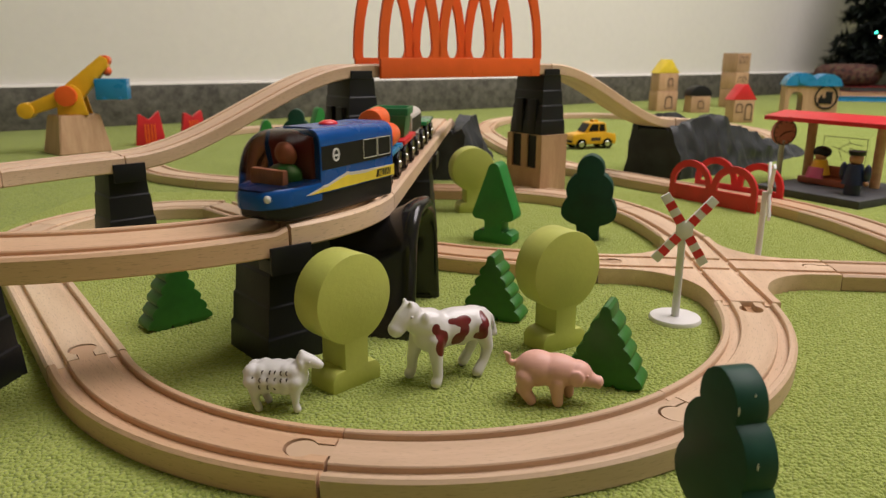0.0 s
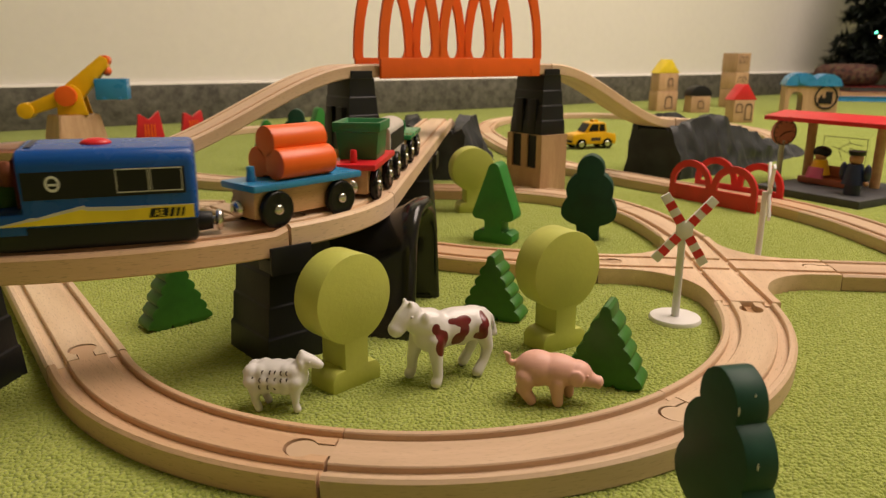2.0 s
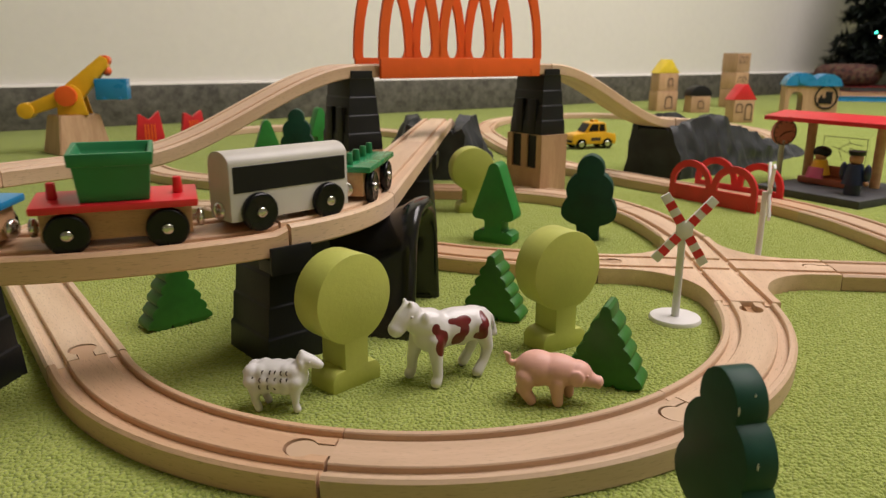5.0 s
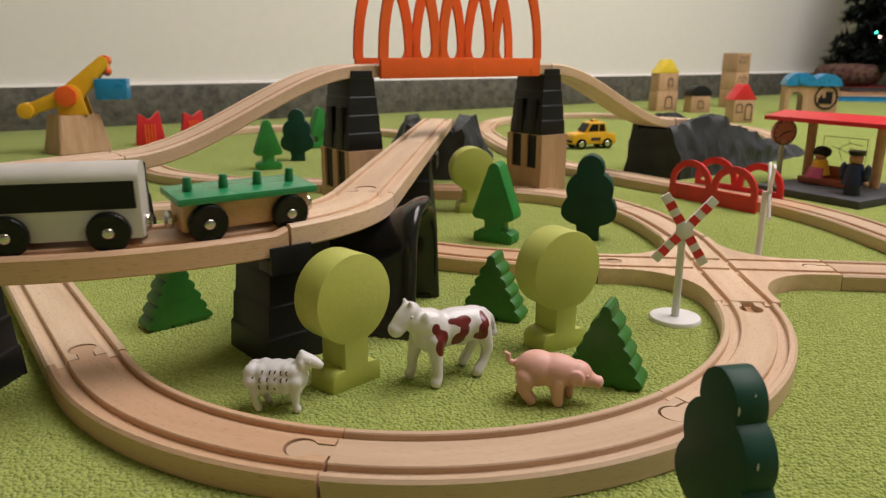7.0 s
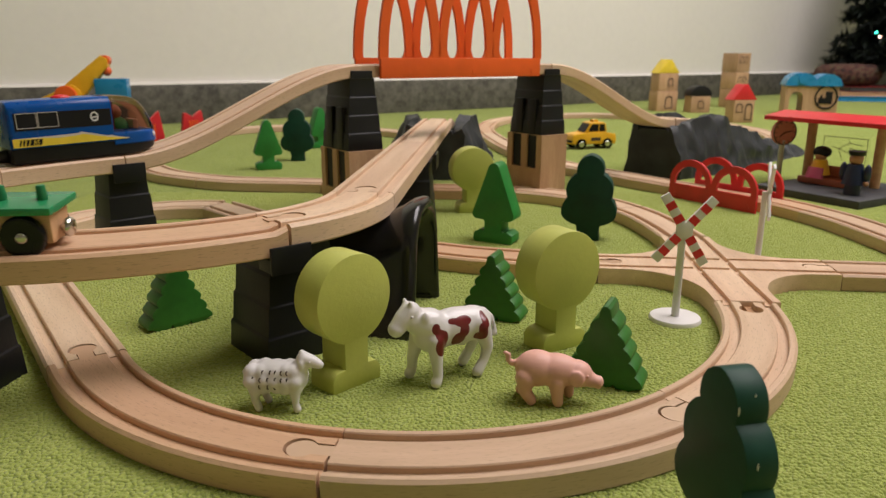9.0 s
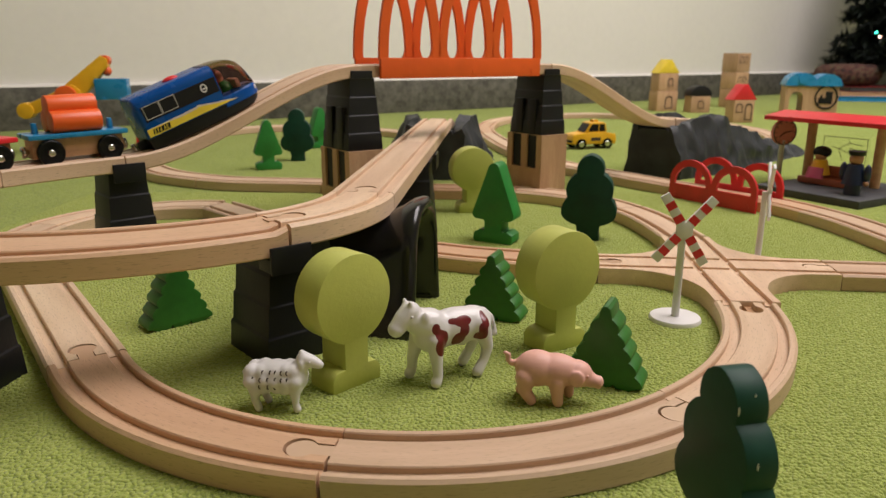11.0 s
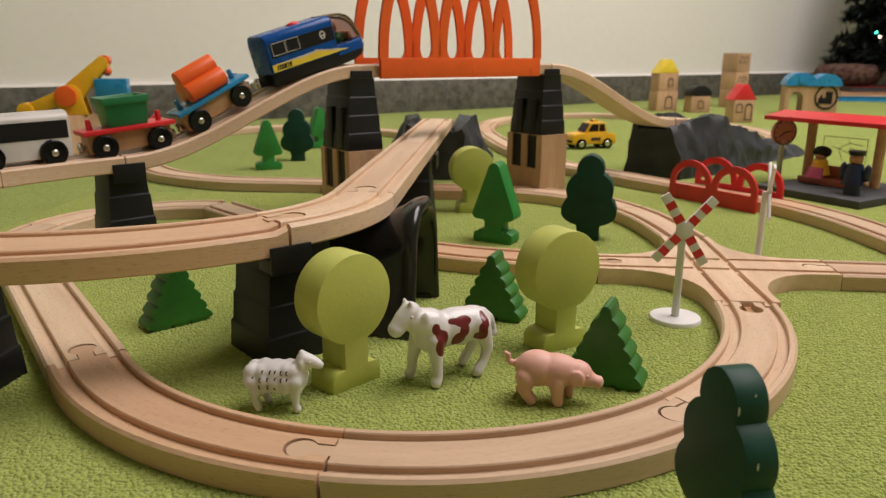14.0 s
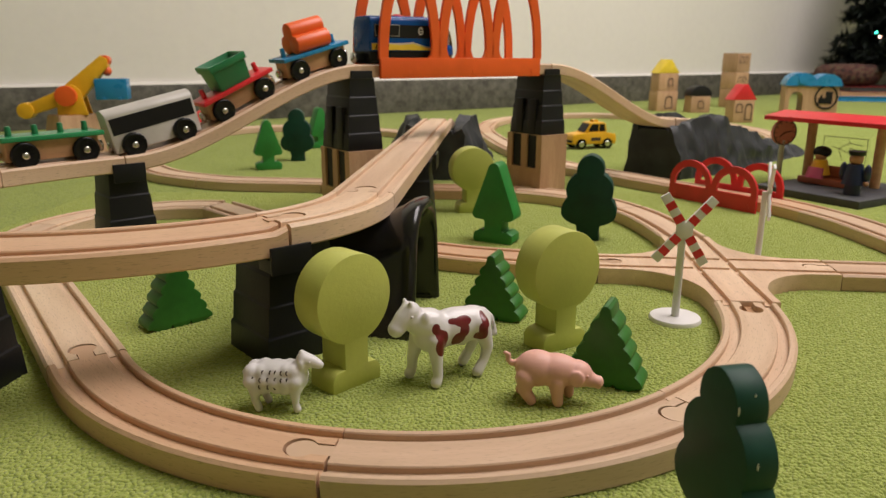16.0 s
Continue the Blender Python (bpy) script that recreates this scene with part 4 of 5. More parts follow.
def sheep():
    bm = bmesh.new()
    ball(bm, (-0.0012, 0, 0.0163), (0.0128, 0.0070, 0.0078), 24)
    rnd = random.Random(4)
    for x in (-0.0112, -0.0062, -0.0012, 0.0038, 0.0082):
        for y, z, r in ((0.0024, 0.0192, 0.0042), (0.0042, 0.0155, 0.0038), (0.0030, 0.0120, 0.0036)):
            for s in (-1, 1):
                ball(bm, (x + rnd.uniform(-0.0009, 0.0009), s * y, z + rnd.uniform(-0.0005, 0.0006)), r, 12)
    ball(bm, (-0.0122, 0, 0.0152), (0.0042, 0.0052, 0.0050), 14)
    ball(bm, (0.0098, 0, 0.0158), (0.0038, 0.0050, 0.0058), 14)
    for s, fx, rx in ((-1, 0.0089, -0.0090), (1, 0.0056, -0.0070)):
        limb(bm, [(fx - 0.0008, s * 0.0038, 0.0115, 0.0027), (fx - 0.0008, s * 0.0042, 0.0045, 0.0017), (fx, s * 0.0043, 0.0019, 0.0020)])
        limb(bm, [(rx - 0.0012, s * 0.0038, 0.0120, 0.0032), (rx - 0.0016, s * 0.0042, 0.0060, 0.0018), (rx, s * 0.0043, 0.0019, 0.0020)])
        ball(bm, (0.0112, s * 0.0038, 0.0232), (0.0013, 0.0011, 0.0025), 10)
    limb(bm, [(0.0090, 0, 0.0190, 0.0043), (0.0115, 0, 0.0238, 0.0035)])
    limb(bm, [(0.0118, 0, 0.0250, 0.0036), (0.0160, 0, 0.0236, 0.0030), (0.0190, 0, 0.0223, 0.0021)])
    ball(bm, (0.0110, 0, 0.0284), (0.0013, 0.0016, 0.0013), 10)
    ball(bm, (-0.0160, 0, 0.0178), (0.0014, 0.0014, 0.0016), 10)
    ob = solid("toy_sheep", bm, WHITE, "white plastic toy sheep with small dark curl marks", "toy animal", Matrix.Translation((-0.0655, -0.1405, 0)) @ pose(0, 0, 0, 0, 0, -4), "toy farm animals")
    fused(ob, 0.00045, 22)
    eyes_on(ob, [(0.0150, -0.0028, 0.0245), (0.0150, 0.0028, 0.0245)], WHITE, 0.0006)
    for z, xs in ((0.0203, (-0.0052, -0.0017, 0.0006, 0.0033, 0.0059)), (0.0172, (-0.0097, -0.0062, -0.0028, 0.0006, 0.0035, 0.0061)), (0.0138, (-0.0067, -0.0028, 0.0003))):
        for x in xs:
            hit, at, nrm, _ = ob.ray_cast(Vector((x, -0.05, z)), Vector((0, 1, 0)))
            if not hit:
                continue
            bm = bmesh.new()
            pts = [(x - 0.00090 * math.cos(radians(a)), z + 0.0011 * math.sin(radians(a))) for a in range(-75, 90, 25)]
            for (x0, z0), (x1, z1) in zip(pts, pts[1:]):
                cyl(bm, (x0, at.y - 0.00002, z0), (x1, at.y - 0.00006, z1), 0.00030, seg=6)
            part("curl_mark", bm, INK, ob, "small dark curl")
    return ob


cow(), pig(), sheep()

# ---- crossing signs ----


def crossing_sign(at, yaw, lean=0.0):
    ob = thing("crossing_sign", "white toy level-crossing sign with red bands", "toy sign", Matrix.Translation((*at, 0)) @ pose(0, 0, 0, 0, 0, yaw), "crossing signs")
    bm = bmesh.new()
    cyl(bm, (0, 0, 0), (0, 0, 0.0030), 0.0160, 0.0152, 40, 0.0008)
    part("foot", bm, WHITE, ob, "round white foot")
    bm = bmesh.new()
    cyl(bm, (0, 0, 0.002), (0, 0, 0.058), 0.0024, 0.0022, 18)
    part("post", bm, WHITE, ob)
    for turn in (41, -32):
        m = Matrix.Translation((0, -0.0028, 0.0585)) @ pose(0, 0, 0, 0, turn, 0)
        bm = bmesh.new()
        box(bm, (0, 0 if turn > 0 else -0.0001, 0), (0.0058, 0.0022, 0.0500), 0.0005, m=m)
        arm_ = part("arm", bm, WHITE, ob, "white crossed arm")
        for k in (-0.0171, -0.0078, 0.0078, 0.0171):
            bm = bmesh.new()
            box(bm, (0, -0.0011 - (0 if turn > 0 else 0.0001), k), (0.0057, 0.0004, 0.0047), m=m)
            part("band", bm, RED, arm_, "red band")
    bm = bmesh.new()
    slab(bm, ring(0, 0.0585, 0.0052, 22.5, 382.5, 8), -0.0043, -0.0016, 0.0003)
    part("hub", bm, WHITE, ob, "eight-sided white middle plate")
    return ob


crossing_sign((0.1555, -0.0275), -4)
crossing_sign((0.2620, 0.0970), 71)

# ---- the red arched bridge sides on the outer line ----


def red_bridge():
    ob = thing("red_track_bridge", "red plastic bridge with two round arches per side", "toy bridge", Matrix.Translation((0.3310, 0.3400, 0)) @ pose(0, 0, 0, 0, 0, -59))
    for y in (-0.0235, 0.0205):
        outline = [(-0.057, 0), (0.057, 0), (0.057, 0.020)] + [(0.0285 + 0.0285 * math.cos(radians(a)), 0.020 + 0.0265 * math.sin(radians(a))) for a in range(10, 171, 10)] + \
                  [(0, 0.0225)] + [(-0.0285 + 0.0285 * math.cos(radians(a)), 0.020 + 0.0265 * math.sin(radians(a))) for a in range(10, 171, 10)] + [(-0.057, 0.020)]
        holes = [[(c - 0.0215, 0.0175), (c + 0.0215, 0.0175)] + [(c + 0.0215 * math.cos(radians(a)), 0.0195 + 0.0195 * math.sin(radians(a))) for a in range(0, 181, 12)] for c in (-0.0285, 0.0285)]
        bm = bmesh.new()
        slab(bm, outline, y, y + 0.003, holes=holes)
        part("side_wall", bm, RED_PAINT, ob, smooth=40)
        for x in (-0.048, 0.048):
            bm = bmesh.new()
            cyl(bm, (x, y - 0.0006, 0.006), (x, y + 0.0036, 0.006), 0.002, seg=12)
            part("rivet", bm, RED_PAINT, ob)


red_bridge()

# ---- the little station ----
STATION = Matrix.Translation((0.462, 0.302, 0)) @ pose(0, 0, 0, 0, 0, 30)


def station():
    ob = thing("toy_station", "toy station platform with wooden posts and red roof", "toy station", STATION)
    bm = bmesh.new()
    box(bm, (0.072, 0.063, 0.0045), (0.146, 0.128, 0.009), 0.001)
    part("platform", bm, SLATE, ob, "dark grey platform slab")
    for y in (0.038, 0.124):
        bm = bmesh.new()
        cyl(bm, (0.098, y, 0.008), (0.098, y, 0.082), 0.0056, seg=20)
        part("post", bm, WAGON_WOOD, ob, "round reddish wooden post")
    bm = bmesh.new()
    slab(bm, [(0.060, 0.0815), (0.144, 0.0815), (0.144, 0.0865), (0.101, 0.0925), (0.060, 0.0865)], 0.016, 0.168, 0.0008)
    part("roof", bm, RED, ob, "flat red roof")
    bm = bmesh.new()
    box(bm, (0.101, 0.081, 0.040), (0.0012, 0.060, 0.050))
    part("panel", bm, CLEAR, ob, "clear panel with a line map")
    bm = bmesh.new()
    for (y0, z0), (y1, z1) in (((0.054, 0.064), (0.108, 0.064)), ((0.054, 0.034), (0.054, 0.064)), ((0.108, 0.034), (0.108, 0.064)), ((0.060, 0.056), (0.075, 0.058)), ((0.075, 0.058), (0.088, 0.050)), ((0.088, 0.050), (0.097, 0.052)),
                              ((0.075, 0.058), (0.078, 0.064)), ((0.088, 0.050), (0.082, 0.036)), ((0.064, 0.050), (0.075, 0.052)), ((0.070, 0.044), (0.088, 0.050))):
        cyl(bm, (0.0996, y0, z0), (0.0996, y1, z1), 0.00035, seg=6)
    part("map_line", bm, INK, ob, "thin dark route lines")
    bm = bmesh.new()
    box(bm, (0.074, 0.082, 0.0130), (0.026, 0.062, 0.0080), 0.002)
    box(bm, (0.085, 0.082, 0.0215), (0.004, 0.062, 0.018), 0.0015)
    part("bench", bm, paint("terracotta_paint", (0.42, 0.13, 0.07), 0.5), ob, "terracotta bench")


station()


def doll(name, label, at, yaw, bits):
    """A plain turned toy figure, one mesh in a few paints."""
    bm = bmesh.new()
    mats = []
    for material, kind, args in bits:
        if material not in mats:
            mats.append(material)
        before = set(bm.faces)
        (ball if kind == "ball" else cyl)(bm, *args)
        for f in bm.faces:
            if f not in before:
                f.material_index = mats.index(material)
    solid(name, bm, mats, label, "toy figure", STATION @ Matrix.Translation(at) @ pose(0, 0, 0, 0, 0, yaw), "toy figures", smooth=60).scale = (1.18,) * 3


doll("seated_toy_figure", "plain turned toy figure with black hair seated on the bench", (0.066, 0.090, 0.0165), 0,
     [(MAGENTA, "cyl", ((-0.006, 0, 0.0), (-0.004, 0, 0.011), 0.0085, 0.0075)), (YELLOW, "cyl", ((0.002, 0, 0.004), (0.002, 0, 0.019), 0.0105, 0.0062)), (SKIN, "ball", ((0.002, 0, 0.0235), 0.0062)), (DARK, "ball", ((0.0032, 0, 0.0265), (0.0078, 0.0090, 0.0062)))])
doll("standing_toy_figure", "plain turned toy figure in navy with a flat cap", (0.034, 0.028, 0.009), 0,
     [(NAVY, "cyl", ((0, 0, 0), (0, 0, 0.012), 0.0075, 0.0065)), (NAVY, "cyl", ((0, 0, 0.010), (0, 0, 0.029), 0.0105, 0.0068)), (SKIN, "ball", ((0, 0, 0.0340), 0.0062)), (DARK, "cyl", ((0, 0, 0.0375), (0, 0, 0.0415), 0.0066, 0.0080)),
      (NAVY, "ball", ((0.001, -0.0115, 0.021), (0.0035, 0.0035, 0.0090))), (NAVY, "ball", ((0.001, 0.0115, 0.021), (0.0035, 0.0035, 0.0090))), (SKIN, "ball", ((0.0, -0.0120, 0.0118), 0.0026))])


def clock():
    ob = thing("station_clock", "round wooden toy clock on a thin post", "toy clock", Matrix.Translation((0.453, 0.468, 0)) @ pose(0, 0, 0, 0, 0, 8))
    bm = bmesh.new()
    cyl(bm, (0, 0, 0), (0, 0, 0.056), 0.0034, seg=16)
    part("post", bm, GREY_PAINT, ob)
    bm = bmesh.new()
    cyl(bm, (0, 0.003, 0.066), (0, -0.003, 0.066), 0.0160, seg=36, bevel=0.0006)
    face = part("dial", bm, paint("pale_red_wood_paint", (0.60, 0.20, 0.155), 0.5), ob, "reddish wooden dial")
    bm = bmesh.new()
    slab(bm, ring(0, 0.066, 0.0162, n=36), -0.0036, -0.0031, holes=[ring(0, 0.066, 0.0150, n=36)])
    for k in range(12):
        a = radians(30 * k)
        cyl(bm, (0.0118 * math.sin(a), -0.0033, 0.066 + 0.0118 * math.cos(a)), (0.0142 * math.sin(a), -0.0033, 0.066 + 0.0142 * math.cos(a)), 0.0006, seg=6)
    part("marks", bm, INK, face, "dark hour marks and rim")
    for a, l in ((-128, 0.0090), (80, 0.0110)):
        bm = bmesh.new()
        cyl(bm, (0, -0.0036, 0.066), (l * math.sin(radians(a)), -0.0036, 0.066 + l * math.cos(radians(a))), 0.0009, 0.0006, 8)
        part("pointer", bm, DARK, face, "dark pointer")


clock()

# ---- the little taxi ----


def taxi():
    ob = thing("toy_car", "yellow toy taxi with black wheels on the carpet", "toy car", Matrix.Translation((0.286, 0.838, 0)) @ pose(0, 0, 0, 0, 0, 196))
    ob.scale = (1.16, 1.16, 1.10)
    bm = bmesh.new()
    prof = [(-0.036, 0.008), (0.036, 0.008), (0.0375, 0.012), (0.0368, 0.020), (0.034, 0.0235), (0.014, 0.0265), (-0.0215, 0.0265), (-0.036, 0.0235), (-0.0375, 0.014)]
    slab(bm, prof, -0.0165, 0.0165, 0.0016)
    body = part("body", bm, YELLOW, ob, "yellow lower body")
    bm = bmesh.new()
    slab(bm, [(-0.0225, 0.026), (0.0150, 0.026), (0.0060, 0.0415), (-0.0010, 0.0425), (-0.0150, 0.0425), (-0.0195, 0.0405)], -0.0140, 0.0140, 0.0018)
    part("cabin", bm, YELLOW, ob)
    for s in (-1, 1):
        for pts in ([(-0.0185, 0.0282), (-0.0085, 0.0282), (-0.0085, 0.0395), (-0.0165, 0.0395)], [(-0.0065, 0.0282), (0.0105, 0.0282), (0.0045, 0.0395), (-0.0065, 0.0395)]):
            bm = bmesh.new()
            slab(bm, pts, s * 0.0141 - 0.0004, s * 0.0141 + 0.0004)
            part("side_window", bm, DARK, ob, "dark side window")
        bm = bmesh.new()
        slab(bm, [(-0.010, 0.0135), (0.006, 0.0135), (0.006, 0.0185), (-0.010, 0.0185)], s * 0.0166 - 0.0003, s * 0.0166 + 0.0003)
        part("marking", bm, INK, body, "small dark bar on the door")
        for x in (-0.022, 0.022):
            bm = bmesh.new()
            cyl(bm, (x, s * 0.0125, 0.0085), (x, s * 0.0180, 0.0085), 0.0085, seg=24, bevel=0.001)
            w = part("wheel", bm, BLACK_GLOSS, ob, "black tyre")
            bm = bmesh.new()
            cyl(bm, (x, s * 0.0178, 0.0085), (x, s * 0.0185, 0.0085), 0.0048, 0.0040, 18)
            part("rim", bm, CHROME, w, "silver rim")
    bm = bmesh.new()
    slab(bm, [(0.0148, 0.0272), (0.0158, 0.0272), (0.0078, 0.0400), (0.0068, 0.0400)], -0.0118, 0.0118)
    part("windscreen", bm, DARK, ob, "dark windscreen")
    bm = bmesh.new()
    box(bm, (-0.006, 0, 0.0440), (0.008, 0.012, 0.0035), 0.0008)
    part("roof_sign", bm, YELLOW, ob, "small yellow roof sign")
    bm = bmesh.new()
    box(bm, (0.0372, 0, 0.0125), (0.003, 0.031, 0.0038), 0.001)
    part("bumper", bm, DARK, ob, "dark bumper")


taxi()

# ---- the crane ----


def crane():
    ob = thing("toy_crane", "yellow plastic toy crane on a wooden block", "toy crane", Matrix.Translation((-0.595, 0.772, 0)) @ pose(0, 0, 0, 0, 0, 14))
    bm = bmesh.new()
    loft(bm, [[(x * s, y * s, z) for x, y in ((0.043, -0.034), (0.043, 0.034), (-0.043, 0.034), (-0.043, -0.034))] for s, z in ((1.0, 0), (0.76, 0.063))])
    bmesh.ops.bevel(bm, geom=list(bm.edges), offset=0.0015, segments=2, affect="EDGES")
    bmesh.ops.rotate(bm, matrix=Matrix.Rotation(radians(34), 3, "Z"), verts=bm.verts)
    part("block", bm, BLOCK, ob, "tapered beech block")
    for y in (-0.020, 0.016):
        bm = bmesh.new()
        slab(bm, [(-0.020, 0.063), (0.026, 0.063), (0.020, 0.092)] + [(0.002 + 0.017 * math.cos(radians(a)), 0.095 + 0.017 * math.sin(radians(a))) for a in range(10, 171, 20)] + [(-0.018, 0.092)], y, y + 0.006, 0.001)
        part("bracket", bm, YELLOW, ob)
    bm = bmesh.new()
    cyl(bm, (-0.003, -0.030, 0.094), (-0.003, 0.026, 0.094), 0.0165, seg=28, bevel=0.001)
    part("knob", bm, ORANGE, ob, "round orange winding knob")
    m = Matrix.Translation((-0.003, 0, 0.094)) @ pose(0, 0, 0, 0, -43, 0)
    bm = bmesh.new()
    slab(bm, [(-0.016, -0.012), (0.0, -0.019), (0.080, -0.011), (0.088, -0.002), (0.084, 0.009), (0.0, 0.015), (-0.016, 0.012)], -0.013, 0.013, 0.002)
    bmesh.ops.transform(bm, matrix=m, verts=bm.verts)
    part("jib", bm, YELLOW, ob, "sloping yellow jib")
    m2 = Matrix.Translation((-0.003, 0, 0.094)) @ pose(0, 0, 0, 0, -20, 0)
    bm = bmesh.new()
    slab(bm, [(-0.066, -0.009), (0.006, -0.013), (0.006, 0.014), (-0.066, 0.009)], -0.011, 0.011, 0.002)
    cyl(bm, (-0.070, -0.014, 0), (-0.070, 0.014, 0), 0.0130, seg=24, bevel=0.002)
    bmesh.ops.transform(bm, matrix=m2, verts=bm.verts)
    part("counterweight", bm, YELLOW, ob)
    tip = m @ Vector((0.082, 0, 0))
    bm = bmesh.new()
    cyl(bm, (tip.x, -0.008, tip.z), (tip.x, 0.016, tip.z), 0.0085, seg=20)
    ball(bm, (tip.x + 0.002, 0, tip.z - 0.017), (0.0075, 0.0075, 0.008), 16)
    part("pulley", bm, ORANGE, ob, "orange pulley and hook")
    bm = bmesh.new()
    box(bm, (tip.x + 0.008, 0, tip.z - 0.046), (0.050, 0.038, 0.034), 0.002)
    load = part("hanging_box", bm, SKY_BLUE, ob, "blue box hanging from the hook")
    bm = bmesh.new()
    for x in (-0.012, 0.012):
        box(bm, (tip.x + 0.008 + x, -0.0195, tip.z - 0.061), (0.006, 0.0025, 0.004), 0.0004)
    part("latch", bm, SKY_BLUE, load)


crane()


def red_gate(at, yaw, h=0.060):
    ob = thing("red_gate", "red plastic pointed gate panel standing on carpet", "toy gate", Matrix.Translation((*at, 0)) @ pose(0, 0, 0, 0, 0, yaw), "red gates")
    bm = bmesh.new()
    slab(bm, [(-0.026, 0), (0.026, 0), (0.018, h), (0.0145, h * 0.98), (0.0, h * 0.76), (-0.0145, h * 0.93), (-0.018, h * 0.92)], -0.006, 0.006, 0.001)
    panel = part("panel", bm, RED_PAINT, ob)
    bm = bmesh.new()
    for x in (-0.008, -0.0027, 0.0027, 0.008):
        box(bm, (x, -0.0063, h * 0.34), (0.003, 0.001, h * 0.58))
    part("grille", bm, ORANGE, panel, "lighter grille bars")


red_gate((-0.512, 0.875), 30)
red_gate((-0.486, 1.035), 40, 0.050)

# ---- block houses ----


def ink_arch(cx, z0, w, h, y):
    bm = bmesh.new()
    o = [(cx - w, z0), (cx + w, z0)] + [(cx + w * math.cos(radians(a)), z0 + h - w + w * math.sin(radians(a))) for a in range(0, 181, 20)]
    k = 0.78
    i = [(cx + (x - cx) * k, z0 + h * 0.06 + (z - z0) * 0.84) for x, z in o]
    slab(bm, o, y - 0.0006, y + 0.0002, holes=[i])
    return bm


def block_house(name, label, at, yaw, blocks, roof, arches):
    ob = thing(name, label, "toy house", Matrix.Translation((*at, 0)) @ pose(0, 0, 0, 0, 0, yaw), "block houses")
    z = 0.0
    for w, d, h in blocks:
        bm = bmesh.new()
        box(bm, (0, 0, z + h / 2), (w, d, h - 0.0006), 0.0012)
        part("block", bm, BLOCK, ob)
        z += h
    kind, material, rw, rh, lab = roof
    if kind:
        bm = bmesh.new()
        pts = {"gable": [(-rw, z), (rw, z), (rw * 0.15, z + rh), (-rw * 0.15, z + rh)], "dome": [(rw * math.cos(radians(a)), z + rh * math.sin(radians(a))) for a in range(0, 181, 12)]}[kind]
        slab(bm, pts, -blocks[-1][1] / 2, blocks[-1][1] / 2, 0.0012)
        part("roof", bm, material, ob, lab)
    for cx, z0, w, h in arches:
        part("printed_opening", ink_arch(cx, z0, w, h, -blocks[0][1] / 2 - 0.0004), INK, ob, "printed arch outline")
    return ob


block_house("block_house", "two-storey beech block house with yellow roof", (0.708, 1.765), 14, [(0.068, 0.050, 0.060), (0.064, 0.048, 0.052)], ("gable", YELLOW_PAINT, 0.036, 0.040, "yellow painted gable roof"), [(0.004, 0.008, 0.013, 0.038), (0.006, 0.074, 0.009, 0.024)])
block_house("block_house", "low beech block house with black half-round roof", (0.790, 1.700), 8, [(0.060, 0.045, 0.048)], ("dome", DARK, 0.034, 0.030, "black half-round roof"), [(0.0, 0.012, 0.010, 0.024)])
block_house("block_tower", "tall plain beech block tower with printed windows", (0.990, 1.930), 28, [(0.060, 0.060, 0.060), (0.060, 0.060, 0.052), (0.060, 0.060, 0.060)], ("", None, 0, 0, ""), [(-0.012, 0.140, 0.008, 0.022), (0.010, 0.140, 0.008, 0.022), (-0.012, 0.082, 0.008, 0.018), (0.010, 0.082, 0.008, 0.018)])
block_house("block_house", "beech block house with red gable roof", (0.778, 1.370), 10, [(0.055, 0.040, 0.056)], ("gable", RED_PAINT, 0.033, 0.038, "red painted gable roof"), [(-0.014, 0.026, 0.009, 0.022), (0.012, 0.006, 0.010, 0.042)])


def engine_shed():
    ob = thing("engine_shed", "toy engine shed with blue barrel roof and arches", "toy building", Matrix.Translation((1.090, 1.640, 0)) @ pose(0, 0, 0, 0, 0, -16))
    ob.scale = (0.88, 0.9, 1.0)
    bm = bmesh.new()
    arch_ = [(0.020 * math.cos(radians(a)) - 0.045, 0.045 + 0.020 * math.sin(radians(a))) for a in range(0, 181, 20)] + [(-0.065, 0.002), (-0.025, 0.002)]
    slab(bm, [(-0.078, 0), (0.078, 0), (0.078, 0.080), (-0.078, 0.080)], -0.045, 0.045, holes=[arch_])
    part("wall", bm, BLOCK, ob)
    bm = bmesh.new()
    for cx, w, top, dy in ((-0.034, 0.048, 0.036, 0.0500), (0.042, 0.042, 0.033, 0.0520)):
        slab(bm, [(cx + w * math.cos(radians(a)), 0.081 + top * math.sin(radians(a))) for a in range(0, 181, 12)], -dy, dy)
    roof = part("roof", bm, SKY_BLUE, ob, "blue barrel roof", 40)
    bm = bmesh.new()
    cyl(bm, (-0.034, -0.056, 0.098), (-0.034, -0.045, 0.098), 0.011, seg=18)
    part("roof_window", bm, SKY_BLUE, roof)
    bm = bmesh.new()
    slab(bm, ring(0.042, 0.050, 0.034, n=32), -0.0475, -0.0455, holes=[ring(0.042, 0.050, 0.029, n=32)])
    box(bm, (0.040, -0.0465, 0.040), (0.040, 0.001, 0.016))
    box(bm, (0.050, -0.0465, 0.057), (0.020, 0.001, 0.018))
    box(bm, (0.028, -0.0465, 0.052), (0.006, 0.001, 0.010))
    part("printed_sign", bm, DARK, ob, "round dark printed engine sign")


engine_shed()

# ---- what stands in the far corner ----


def needle_material():
    return paint("dark_needles", (0.010, 0.018, 0.014), 0.7, 0.3)


